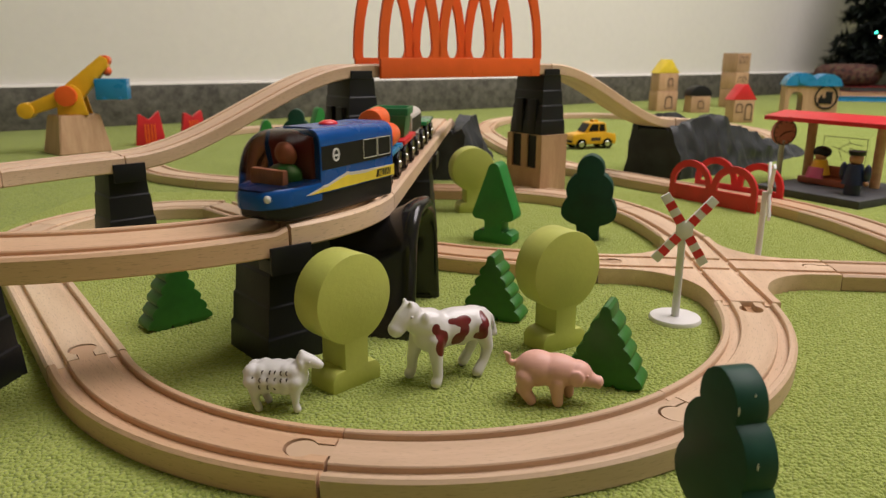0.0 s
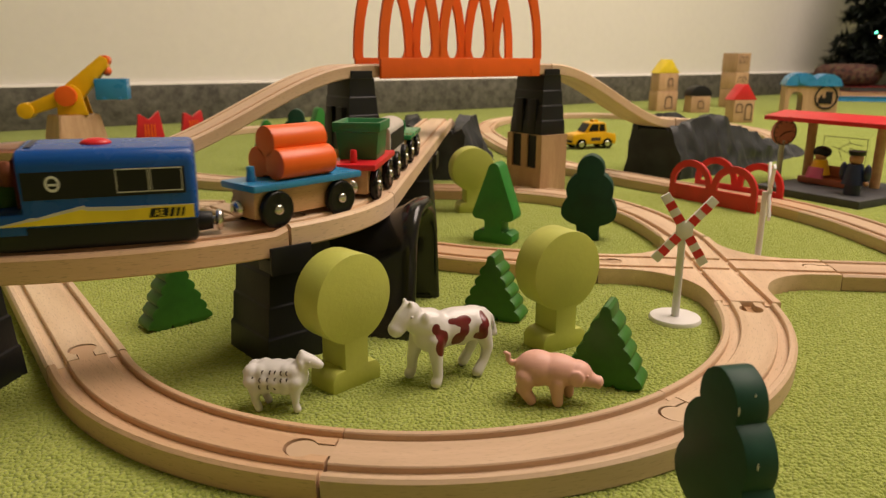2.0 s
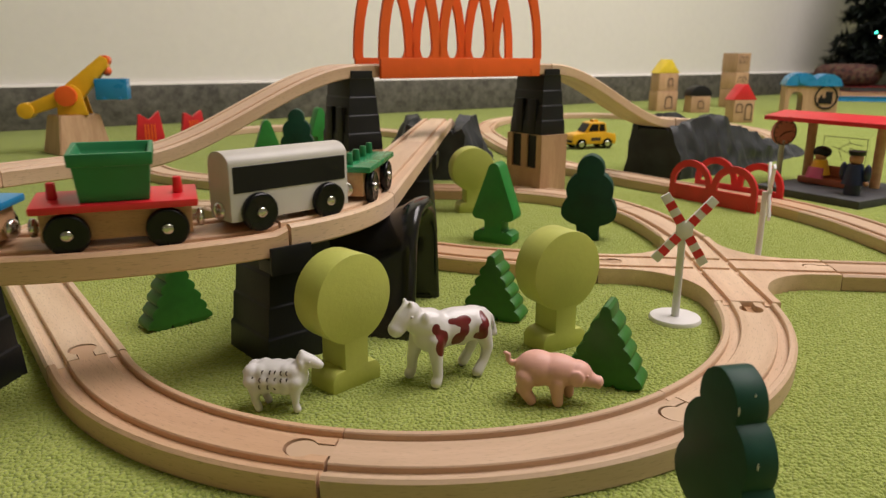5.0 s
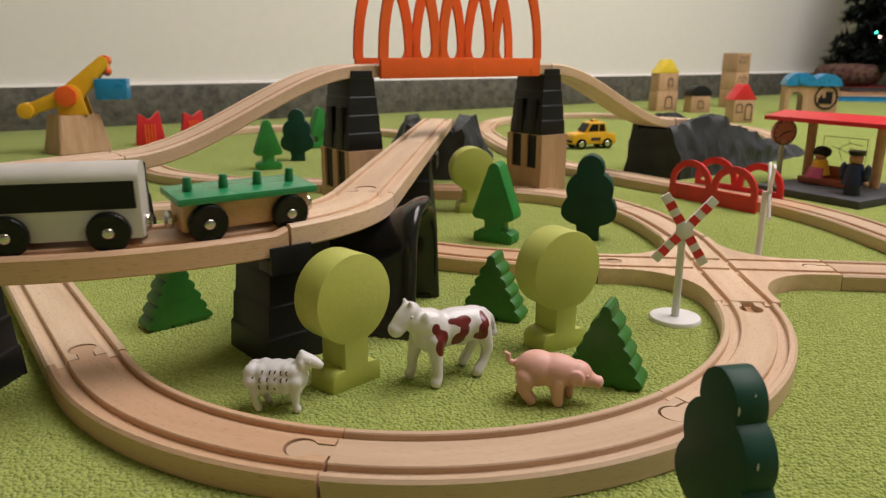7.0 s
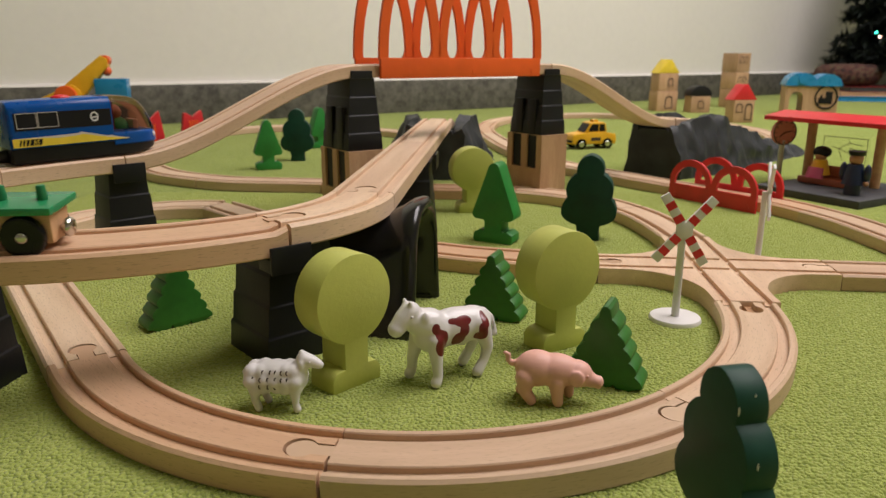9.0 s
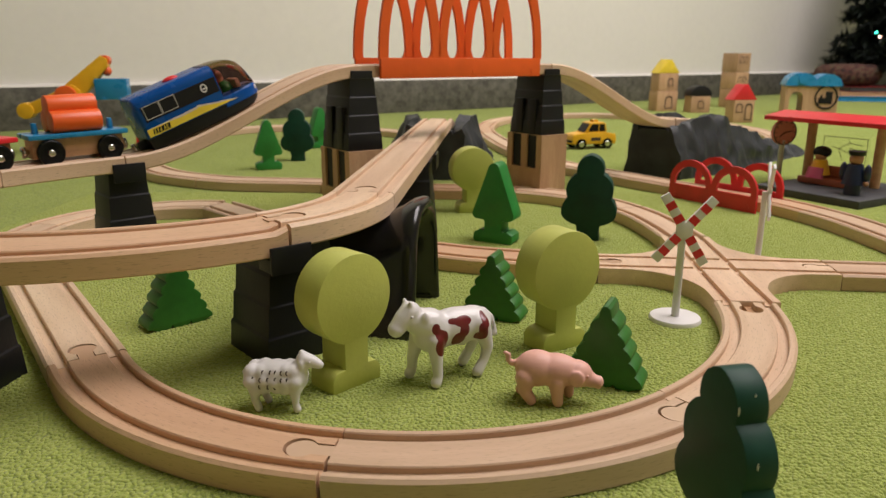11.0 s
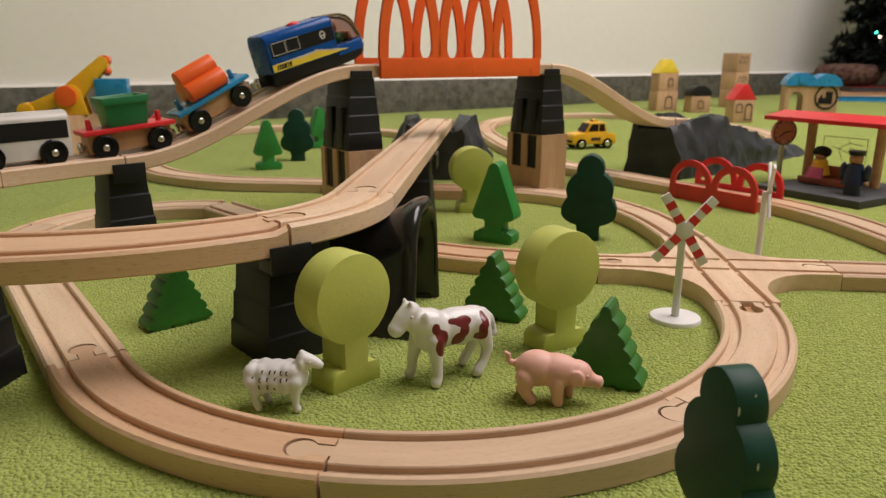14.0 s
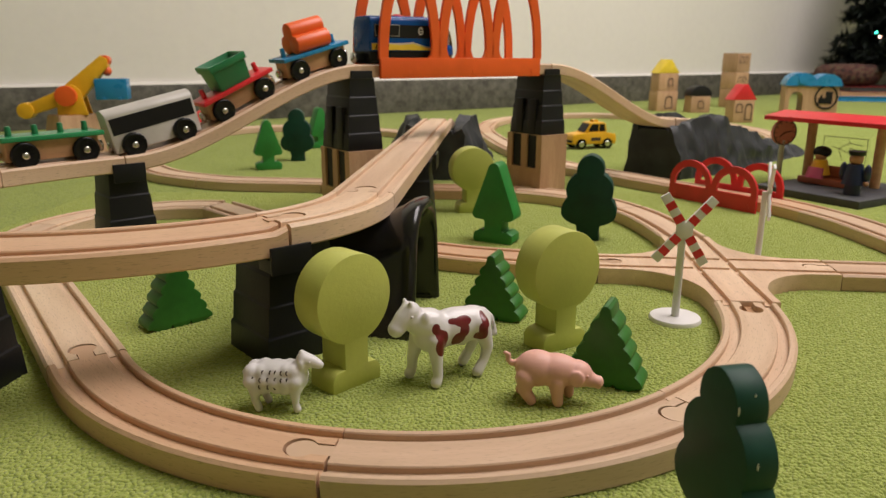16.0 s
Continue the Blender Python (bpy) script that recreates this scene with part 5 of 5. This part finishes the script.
def fir_tree():
    ob = thing("decorated_fir_tree", "dark artificial fir tree with a few small lights", "christmas tree", Matrix.Translation((1.95, 2.52, 0)))
    bm = bmesh.new()
    cyl(bm, (0, 0, 0.0), (0, 0, 1.3), 0.03, 0.008, 12)
    part("trunk", bm, INK, ob, "dark trunk")
    rnd = random.Random(9)
    verts, faces = [], []
    for k in range(1150):
        z = 0.13 + 1.15 * rnd.random() ** 1.7
        reach = 0.31 * (1 - (z - 0.12) / 1.25) ** 0.9 * rnd.uniform(0.72, 1.08)
        a = rnd.uniform(0, 2 * math.pi)
        for j in range(64):
            u = rnd.random() ** 0.6
            c = Vector((math.cos(a) * reach * u, math.sin(a) * reach * u, z - 0.10 * u * reach + 0.02))
            dv = Vector((math.cos(a) + rnd.uniform(-1.2, 1.2), math.sin(a) + rnd.uniform(-1.2, 1.2), rnd.uniform(-0.8, 0.5))).normalized() * rnd.uniform(0.03, 0.06)
            sd = dv.cross(Vector((0, 0, 1))).normalized() * 0.0090
            i = len(verts)
            verts += [c - sd, c + sd, c + dv]
            faces.append((i, i + 1, i + 2))
    me = bpy.data.meshes.new("needles")
    me.from_pydata(verts, [], faces)
    me.materials.append(needle_material())
    nd = tagged(new("needles", me), "dark green needles", kind="stuff")
    nd.parent = ob
    for c, col in (((-0.262, -0.166, 0.252), (0.05, 1.0, 0.65)), ((-0.249, -0.172, 0.235), (1.0, 0.55, 0.45))):
        m, n, link, p = nodes_of("tree_light")
        p.inputs["Base Color"].default_value = (*col, 1)
        p.inputs["Emission Color"].default_value = (*col, 1)
        p.inputs["Emission Strength"].default_value = 5.0
        bm = bmesh.new()
        ball(bm, c, 0.0048, 10)
        part("tree_light", bm, m, ob, "small glowing bulb", 60)


fir_tree()


def corner_clutter():
    m, n, link, p = nodes_of("mottled_red_brown_cloth_shade_dimmed")
    vec = coords(n, link, "Object", (1, 1, 1))
    # cloth colours are dimmed to stand in for the fir tree's shade
    c = ramp_of(n, link, noise_of(n, link, vec, 60, 4), [(0.35, (0.02, 0.010, 0.009)), (0.5, (0.085, 0.028, 0.021)), (0.62, (0.095, 0.066, 0.040)), (0.75, (0.03, 0.035, 0.015))])
    link(c, p.inputs["Base Color"])
    p.inputs["Roughness"].default_value = 0.9
    z = 0.0
    for k, (w, d, h, mt, lab) in enumerate(((0.42, 0.30, 0.018, SKY_BLUE, "flat blue picture book on the carpet"), (0.36, 0.27, 0.014, WAGON_WOOD, "tan covered book in a stack"), (0.33, 0.26, 0.020, MAROON, "dark red covered book in a stack"))):
        ob = thing("book", lab, "book", Matrix.Translation((1.735 + 0.008 * k, 2.375 + 0.012 * k, z)) @ pose(0, 0, 0, 0, 0, -14 + 5 * k), "stack of books")
        bm = bmesh.new()
        box(bm, (0, 0, h / 2), (w - 0.006, d - 0.006, h - 0.005))
        # pages get cover or slate tones, the tree's shade put into their colour
        part("page_block", bm, SLATE if k == 2 else mt, ob, "page edges darkened for the tree's shade")
        for zz in (0.0012, h - 0.0012):
            bm = bmesh.new()
            box(bm, (0, 0, zz), (w, d, 0.0024), 0.0006)
            part("cover", bm, mt, ob)
        z += h + 0.0004
    bm = bmesh.new()
    loft(bm, [[(r * math.cos(2 * math.pi * k / 32) * (1 + 0.05 * noise.noise(Vector((k, q * 40, 1)))), r * math.sin(2 * math.pi * k / 32), q) for k in range(32)] for r, q in ((0.08, 0.0), (0.105, 0.008), (0.120, 0.035), (0.116, 0.062), (0.095, 0.078), (0.04, 0.083))])
    solid("patterned_cushion", bm, m, "mottled red and brown round cushion on a book stack", "cushion", Matrix.Translation((1.640, 2.425, z)), smooth=60)


corner_clutter()

# ---- the train ----
RUN = [(0.0, 0.8928), (0.5, 0.9212), (1.0, 0.9501), (1.5, 0.9815), (2.0, 1.0133), (3.5, 1.1029), (4.0, 1.1288), (6.5, 1.2536), (7.5, 1.3083), (8.5, 1.3622), (9.0, 1.3912), (11.5, 1.5125), (12.5, 1.5465), (13.5, 1.5835), (15.0, 1.6569), (16.0, 1.7079)]
STEPS = np.concatenate([[0.0], np.cumsum([(b - a).length for a, b in zip(LINE, LINE[1:])])])


def place_at(s):
    i = int(np.clip(np.searchsorted(STEPS, s) - 1, 0, len(LINE) - 2))
    return LINE[i].lerp(LINE[i + 1], (s - STEPS[i]) / (STEPS[i + 1] - STEPS[i]))


def nose_at(t):
    """How far along the line the engine's nose is."""
    ts, ss = [a for a, b in RUN], [b for a, b in RUN]
    sl = [(ss[1] - ss[0]) / (ts[1] - ts[0])] + [(ss[i + 1] - ss[i - 1]) / (ts[i + 1] - ts[i - 1]) for i in range(1, len(ts) - 1)] + [(ss[-1] - ss[-2]) / (ts[-1] - ts[-2])]
    i = int(np.clip(np.searchsorted(ts, t) - 1, 0, len(ts) - 2))
    w = ts[i + 1] - ts[i]
    u = (t - ts[i]) / w
    return ((2 * u ** 3 - 3 * u * u + 1) * ss[i] + (u ** 3 - 2 * u * u + u) * w * sl[i] + (-2 * u ** 3 + 3 * u * u) * ss[i + 1] + (u ** 3 - u * u) * w * sl[i + 1])


def car_pose(s, half, back=0.0, lift=(0.0, 0.0)):
    """A vehicle with its middle at s; its wheels stand half before and behind a point that lies back of the middle."""
    a, b = place_at(s - back + half) + Vector((0, 0, lift[0])), place_at(s - back - half) + Vector((0, 0, lift[1]))
    x = (a - b).normalized()
    y = Vector((0, 0, 1)).cross(x).normalized()
    z = x.cross(y)
    k = bank_at(s)
    at = (a + b) / 2 + x * back - Vector((0, 0, HW * math.tan(radians(k))))
    return Matrix.Translation(at) @ Matrix((x, y, z)).transposed().to_4x4() @ pose(0, 0, 0, -k, 0, 0)


WHEEL_R, WHEEL_Y, WHEEL_X, AXLE_Z = 0.0105, 0.0131, 0.0228, 0.0077
WAGON_SIZE = 0.90
wheels = []


def lathe(bm, prof, seg=28):
    """(radius, y) points turned about the y axis."""
    loft(bm, [[(r * math.cos(2 * math.pi * k / seg), y, r * math.sin(2 * math.pi * k / seg)) for k in range(seg)] for r, y in prof])
    return bm


def wheel(parent, x, side):
    bm = bmesh.new()
    k = side
    lathe(bm, [(0.0012, -k * 0.0026), (0.0090, -k * 0.0026), (0.0102, -k * 0.0020), (WHEEL_R, -k * 0.0010), (WHEEL_R, k * 0.0012), (0.0102, k * 0.0021), (0.0092, k * 0.0026), (0.0080, k * 0.0023), (0.0030, k * 0.0021), (0.0010, k * 0.0021)])
    w = part("wheel", bm, BLACK_GLOSS, parent, "glossy black plastic wheel", 50)
    w.location = (x, side * WHEEL_Y, AXLE_Z)
    bm = bmesh.new()
    lathe(bm, [(0.0030, k * 0.0018), (0.0030, k * 0.0028), (0.0024, k * 0.0035), (0.0012, k * 0.0039), (0.0002, k * 0.0040)], 16)
    part("hub", bm, CHROME, w, "domed steel axle cap", 60)
    wheels.append((w, x, side))
    return w


def coupling(parent, x, way, z=0.0085):
    bm = bmesh.new()
    lathe(bm, [(0.0012, 0), (0.0020, 0.0005), (0.0020, 0.0018), (0.0045, 0.0026), (0.0050, 0.0040), (0.0045, 0.0054), (0.0030, 0.0060), (0.0004, 0.0062)], 18)
    bmesh.ops.transform(bm, matrix=Matrix.Translation((x, 0, z)) @ pose(0, 0, 0, 0, 0, -90 * way), verts=bm.verts)
    part("coupling", bm, CHROME, parent, "round magnetic steel coupling", 60)


def wagon(name, label, plate_material, plate_label):
    car = thing(name, label, "toy wagon", group="train of wagons")
    bm = bmesh.new()
    box(bm, (0, 0, 0.0108), (0.070, 0.0206, 0.0156), 0.0012)
    part("chassis", bm, WAGON_WOOD, car, "varnished beech chassis")
    if plate_material:
        bm = bmesh.new()
        box(bm, (0, 0, 0.0206), (0.0765, 0.0320, 0.0040), 0.0012)
        part("deck", bm, plate_material, car, plate_label)
    for x in (-WHEEL_X, WHEEL_X):
        for side in (-1, 1):
            wheel(car, x, side)
    coupling(car, 0.0350, 1)
    coupling(car, -0.0350, -1)
    car.scale = (WAGON_SIZE,) * 3
    return car


def peg_on(car, x, material, h=0.0085):
    bm = bmesh.new()
    cyl(bm, (x, 0, 0.0224), (x, 0, 0.0224 + h), 0.0026, 0.0021, 16, 0.0007)
    part("peg", bm, material, car)


def log_wagon():
    car = wagon("log_wagon", "beech toy wagon with blue deck carrying orange logs", SKY_BLUE, "light blue deck")
    for x in (-0.029, 0.029):
        peg_on(car, x, SKY_BLUE)
    bm = bmesh.new()
    box(bm, (0, 0, 0.0325), (0.0370, 0.013, 0.016))
    load = part("load", bm, ORANGE, car, "orange plastic load of stacked logs", 40)
    for y, z in ((-0.0080, 0.0), (0.0080, 0.0), (0.0, 0.0120)):
        bm = bmesh.new()
        cyl(bm, (-0.0188, y, 0.0312 + z), (0.0188, y, 0.0312 + z), 0.0088, seg=28, bevel=0.0008)
        part("log", bm, ORANGE, load, "round orange log", 40)
    return car


def bin_wagon():
    car = wagon("bin_wagon", "beech toy wagon with red deck and open green bin", RED, "glossy red deck")
    for x in (-0.029, 0.029):
        peg_on(car, x, RED)

    def tier(hx, hy, z):
        return [(hx, -hy, z), (hx, hy, z), (-hx, hy, z), (-hx, -hy, z)]
    bm = bmesh.new()
    loft(bm, [tier(0.0158, 0.0124, 0.0227), tier(0.0174, 0.0142, 0.0408), tier(0.0189, 0.0158, 0.0409), tier(0.0192, 0.0161, 0.0472), tier(0.0170, 0.0138, 0.0472), tier(0.0155, 0.0126, 0.0430), tier(0.0140, 0.0110, 0.0410)])
    es = [e for e in bm.edges if len(e.link_faces) == 2]
    bmesh.ops.bevel(bm, geom=es, offset=0.0006, segments=2, affect="EDGES", profile=0.6)
    b = part("bin", bm, BIN_GREEN, car, "open green plastic bin with a rim")
    for k in range(5):
        bm = bmesh.new()
        box(bm, (-0.0105 + 0.00525 * k, 0, 0.0415), (0.0030, 0.016, 0.0022), 0.0006)
        part("slat", bm, BIN_GREEN, b)
    return car


def coach():
    car = wagon("passenger_coach", "pale grey wooden toy coach with black window bands", None, "")
    bm = bmesh.new()
    hw = 0.0112
    prof = [(-hw, 0.0035), (hw, 0.0035), (hw, 0.0335)] + [(hw * math.cos(radians(a)), 0.0335 + 0.0068 * math.sin(radians(a))) for a in range(15, 166, 15)] + [(-hw, 0.0335)]
    loft(bm, [[(x, y * k, z) for y, z in prof] for x, k in ((-0.0385, 0.97), (-0.0378, 1.0), (0.0378, 1.0), (0.0385, 0.97))])
    body = part("coach_body", bm, GREY_PAINT, car, "pale grey painted coach body with rounded roof", 40)
    for side in (-1, 1):
        bm = bmesh.new()
        box(bm, (0, side * (hw + 0.0001), 0.0258), (0.073, 0.0006, 0.0140), 0.0002, 1)
        part("window_band", bm, DARK, body, "glossy black window band")
    return car


def peg_wagon():
    car = wagon("peg_wagon", "beech toy wagon with green deck and four pegs", DECK_GREEN, "glossy green deck")
    for x in (-0.0285, -0.0095, 0.0095, 0.0285):
        peg_on(car, x, BIN_GREEN, 0.0075)
    return car


def section(x, hw, z0, z1, rt, rb, n=6):
    rt, rb = min(rt, hw * 0.98, (z1 - z0) * 0.9), min(rb, hw * 0.5, (z1 - z0) * 0.3)
    out = []
    for cy, cz, r, a0 in ((hw - rb, z0 + rb, rb, -90), (hw - rt, z1 - rt, rt, 0), (-hw + rt, z1 - rt, rt, 90), (-hw + rb, z0 + rb, rb, 180)):
        out += [(x, cy + r * math.cos(radians(a0 + 90 * k / n)), cz + r * math.sin(radians(a0 + 90 * k / n))) for k in range(n + 1)]
    return out


def engine():
    car = thing("toy_locomotive", "blue plastic battery locomotive with smoked windscreen and yellow stripe", "toy train", group="train of wagons")
    bm = bmesh.new()
    loft(bm, [section(x, hw, z0, 0.0152, 0.002, 0.003) for x, hw, z0 in ((-0.0585, 0.0150, 0.005), (-0.0570, 0.0160, 0.0035), (0.026, 0.0163, 0.0033), (0.040, 0.0153, 0.0038), (0.050, 0.0128, 0.0050), (0.0555, 0.0098, 0.0066), (0.0578, 0.0075, 0.0082))])
    part("chassis", bm, BLACK, car, "matt black lower skirt", 50)
    bm = bmesh.new()
    loft(bm, [section(x, hw, 0.0140, z1, 0.0062, 0.001) for x, hw, z1 in ((-0.0592, 0.0150, 0.0420), (-0.0580, 0.0166, 0.0437), (-0.0560, 0.0172, 0.0442), (0.0120, 0.0174, 0.0448), (0.0200, 0.0174, 0.0446))])
    body = part("body", bm, BLUE, car, "glossy blue body shell", 40)
    bm = bmesh.new()
    loft(bm, [section(x, hw, 0.0110, z1, 0.0030, 0.001) for x, hw, z1 in ((0.0198, 0.0174, 0.0215), (0.034, 0.0171, 0.0212), (0.044, 0.0158, 0.0208), (0.051, 0.0136, 0.0204), (0.0562, 0.0108, 0.0196), (0.0590, 0.0080, 0.0184), (0.0598, 0.0058, 0.0168))])
    nose = part("nose", bm, BLUE, car, "rounded blue nose under the windscreen", 60)
    bm = bmesh.new()
    rings = []
    for k in range(19):
        u = (k / 18) ** 0.8
        x = 0.0195 + 0.0390 * u
        rings.append(section(x, 0.0170 - 0.0095 * u ** 3.2, 0.0190, 0.0195 + 0.0252 * max(0.015, (1 - u ** 3.4)) ** 0.55, 0.0085, 0.0008))
    loft(bm, rings)
    part("windscreen", bm, SMOKED, car, "smoked brown transparent wraparound windscreen", 60)
    for side in (-1, 1):
        bm = bmesh.new()
        slab(bm, [(-0.0545, 0.0258), (0.0190, 0.0254), (0.0190, 0.0366), (-0.0545, 0.0370)], 0, 0.0006)
        bmesh.ops.translate(bm, vec=(0, side * 0.0173 - 0.0003, 0), verts=bm.verts)
        w = part("window_band", bm, DARK, body, "black window band")
        for x in (-0.0300, -0.0457):
            bm = bmesh.new()
            slab(bm, [(x - 0.0075, 0.0270), (x + 0.0075, 0.0270), (x + 0.0075, 0.0368), (x - 0.0075, 0.0368)], 0, 0.0008,
                 holes=[[(x - 0.0071, 0.0274), (x + 0.0071, 0.0274), (x + 0.0071, 0.0364), (x - 0.0071, 0.0364)]])
            bmesh.ops.translate(bm, vec=(0, side * 0.0176 - 0.0004, 0), verts=bm.verts)
            part("window_frame", bm, GREY_PAINT, body, "thin pale window outline")
        bm = bmesh.new()
        slab(bm, ring(0.0055, 0.0318, 0.0033, n=24), 0, 0.0007, holes=[ring(0.0055, 0.0318, 0.0023, n=20)])
        slab(bm, [(0.0036, 0.0310), (0.0074, 0.0310), (0.0074, 0.0319), (0.0036, 0.0319)], 0, 0.0007)
        bmesh.ops.translate(bm, vec=(0, side * 0.0177 - 0.0004, 0), verts=bm.verts)
        part("badge", bm, WHITE, body, "small round white badge")
        bm = bmesh.new()
        slab(bm, [(-0.0575, 0.0152), (0.0195, 0.0152), (0.0195, 0.0178), (0.0165, 0.0185), (0.0145, 0.0182), (0.002, 0.0208), (-0.0065, 0.0224), (-0.0080, 0.0217), (-0.024, 0.0212), (-0.040, 0.0210), (-0.0575, 0.0208)], 0, 0.0005)
        bmesh.ops.translate(bm, vec=(0, side * 0.01745 - 0.00025, 0), verts=bm.verts)
        part("stripe", bm, GREY_PAINT, body, "pale wave along the yellow stripe")
        bm = bmesh.new()
        slab(bm, [(-0.0575, 0.0151), (0.0195, 0.0151), (0.0195, 0.0168), (0.0150, 0.0172), (0.002, 0.0196), (-0.0060, 0.0209), (-0.0080, 0.0202), (-0.024, 0.0196), (-0.034, 0.0202), (-0.0575, 0.0208)], 0, 0.0006)
        bmesh.ops.translate(bm, vec=(0, side * 0.01755 - 0.0003, 0), verts=bm.verts)
        part("stripe", bm, YELLOW_PAINT, body, "yellow lower stripe")
        for material, y_, pts in ((GREY_PAINT, 0.0171, [(0.0192, 0.0152), (0.0335, 0.0152), (0.0192, 0.0178)]), (YELLOW_PAINT, 0.01725, [(0.0192, 0.0151), (0.0310, 0.0151), (0.0192, 0.0168)])):
            bm = bmesh.new()
            slab(bm, pts, 0, 0.0008)
            bmesh.ops.translate(bm, vec=(0, side * y_ - 0.0004, 0), verts=bm.verts)
            part("stripe_tip", bm, material, nose, "pointed front end of the stripe")
        cu = bpy.data.curves.new("lettering", "FONT")
        cu.body, cu.size, cu.extrude, cu.align_x = "AE", 0.0042, 0.00015, "CENTER"
        text = bpy.data.objects.new("lettering", cu)
        bpy.context.scene.collection.objects.link(text)
        bpy.context.view_layer.update()
        bm = bmesh.new()
        bm.from_mesh(text.to_mesh())
        text.to_mesh_clear()
        bpy.data.objects.remove(text)
        bmesh.ops.transform(bm, matrix=Matrix.Translation((-0.0408, side * 0.01810, 0.0164)) @ pose(0, 0, 0, 90, 0, 180 if side > 0 else 0), verts=bm.verts)
        part("lettering", bm, YELLOW_PAINT, body, "two small pale letters")
        for x0, x1 in ((-0.0452, -0.0365), (-0.0480, -0.0460), (-0.0505, -0.0490), (-0.0528, -0.0516)):
            bm = bmesh.new()
            slab(bm, [(x0 + 0.0006 * side, 0.0160), (x1 + 0.0006 * side, 0.0160), (x1 - 0.0006 * side, 0.0198), (x0 - 0.0006 * side, 0.0198)], 0, 0.0006)
            bmesh.ops.translate(bm, vec=(0, side * 0.0177 - 0.0003, 0), verts=bm.verts)
            part("marking", bm, DARK, body, "small black bar")
        bm = bmesh.new()
        ball(bm, (0.0560, side * 0.0092, 0.0160), (0.0022, 0.0022, 0.0022), 14)
        part("headlight", bm, WHITE, car, "small round pale headlight", 60)
    bm = bmesh.new()
    ball(bm, (-0.0130, 0, 0.0446), (0.0075, 0.0048, 0.0022), 18)
    part("button", bm, RED, car, "red push button on the roof", 60)
    bm = bmesh.new()
    box(bm, (0.0160, 0, 0.0446), (0.0030, 0.018, 0.0012), 0.0003)
    part("roof_slot", bm, NAVY, body, "dark slot across the roof")
    bm = bmesh.new()
    box(bm, (0.0215, 0, 0.0310), (0.0030, 0.026, 0.020), 0.001)
    part("seat", bm, MAROON, car, "dark red seat back inside the cab")
    bm = bmesh.new()
    ball(bm, (0.0300, 0, 0.0228), (0.0082, 0.0092, 0.0066), 18)
    part("driver_torso", bm, MIDGREEN, car, "green moulded torso of the toy driver")
    bm = bmesh.new()
    box(bm, (0.0415, 0, 0.0235), (0.0045, 0.020, 0.008), 0.0012)
    part("desk", bm, BLOCK, car, "tan control desk")
    bm = bmesh.new()
    ball(bm, (0.0285, 0, 0.0325), 0.0052, 16)
    part("driver_head", bm, SKIN, car, "round moulded head of the toy driver", 60)
    coupling(car, -0.0655, -1)
    bm = bmesh.new()
    cyl(bm, (-0.056, 0, 0.0085), (-0.066, 0, 0.0085), 0.0048, 0.0040, 16, 0.0006)
    part("coupling_nub", bm, BLACK, car, "black rubber coupling nub")
    for ob in car.children:
        ob.matrix_basis = Matrix.Translation((0, 0, -0.0030)) @ Matrix.Diagonal((0.875, 0.955, 1.065, 1))
    return car


TRAIN = [(engine(), 0.0507, 0.020), (log_wagon(), 0.1548, 0.0205), (bin_wagon(), 0.2330, 0.0205), (coach(), 0.3120, 0.0205), (peg_wagon(), 0.3906, 0.0205)]
TICKS = [round(0.2 * k, 1) for k in range(81)]


# the engine's magnet lifts the log wagon off the rails on the steep ramp: time, front, rear
LIFT = [(0.0, 0.0, 0.0), (11.8, 0.0, 0.0), (12.5, 0.006, 0.0055), (13.0, 0.0085, 0.0045), (13.5, 0.0095, 0.0030), (14.0, 0.0045, 0.0015), (14.4, 0.0, 0.0), (16.0, 0.0, 0.0)]


def lift_at(t):
    ts = [q[0] for q in LIFT]
    return tuple(float(np.interp(t, ts, [q[k] for q in LIFT])) for k in (1, 2))


def motions():
    for k, (car, behind, half) in enumerate(TRAIN):
        walk(car, [(t, car_pose(nose_at(t) - behind, half, 0.007 if k == 0 else 0.0, lift_at(t) if k == 1 else (0.0, 0.0))) for t in TICKS])
    for w, x, side in wheels:
        walk(w, [(t, pose(x, side * WHEEL_Y, AXLE_Z, 0, math.degrees(nose_at(t) / WHEEL_R) % 360, 0)) for t in TICKS])


motions()
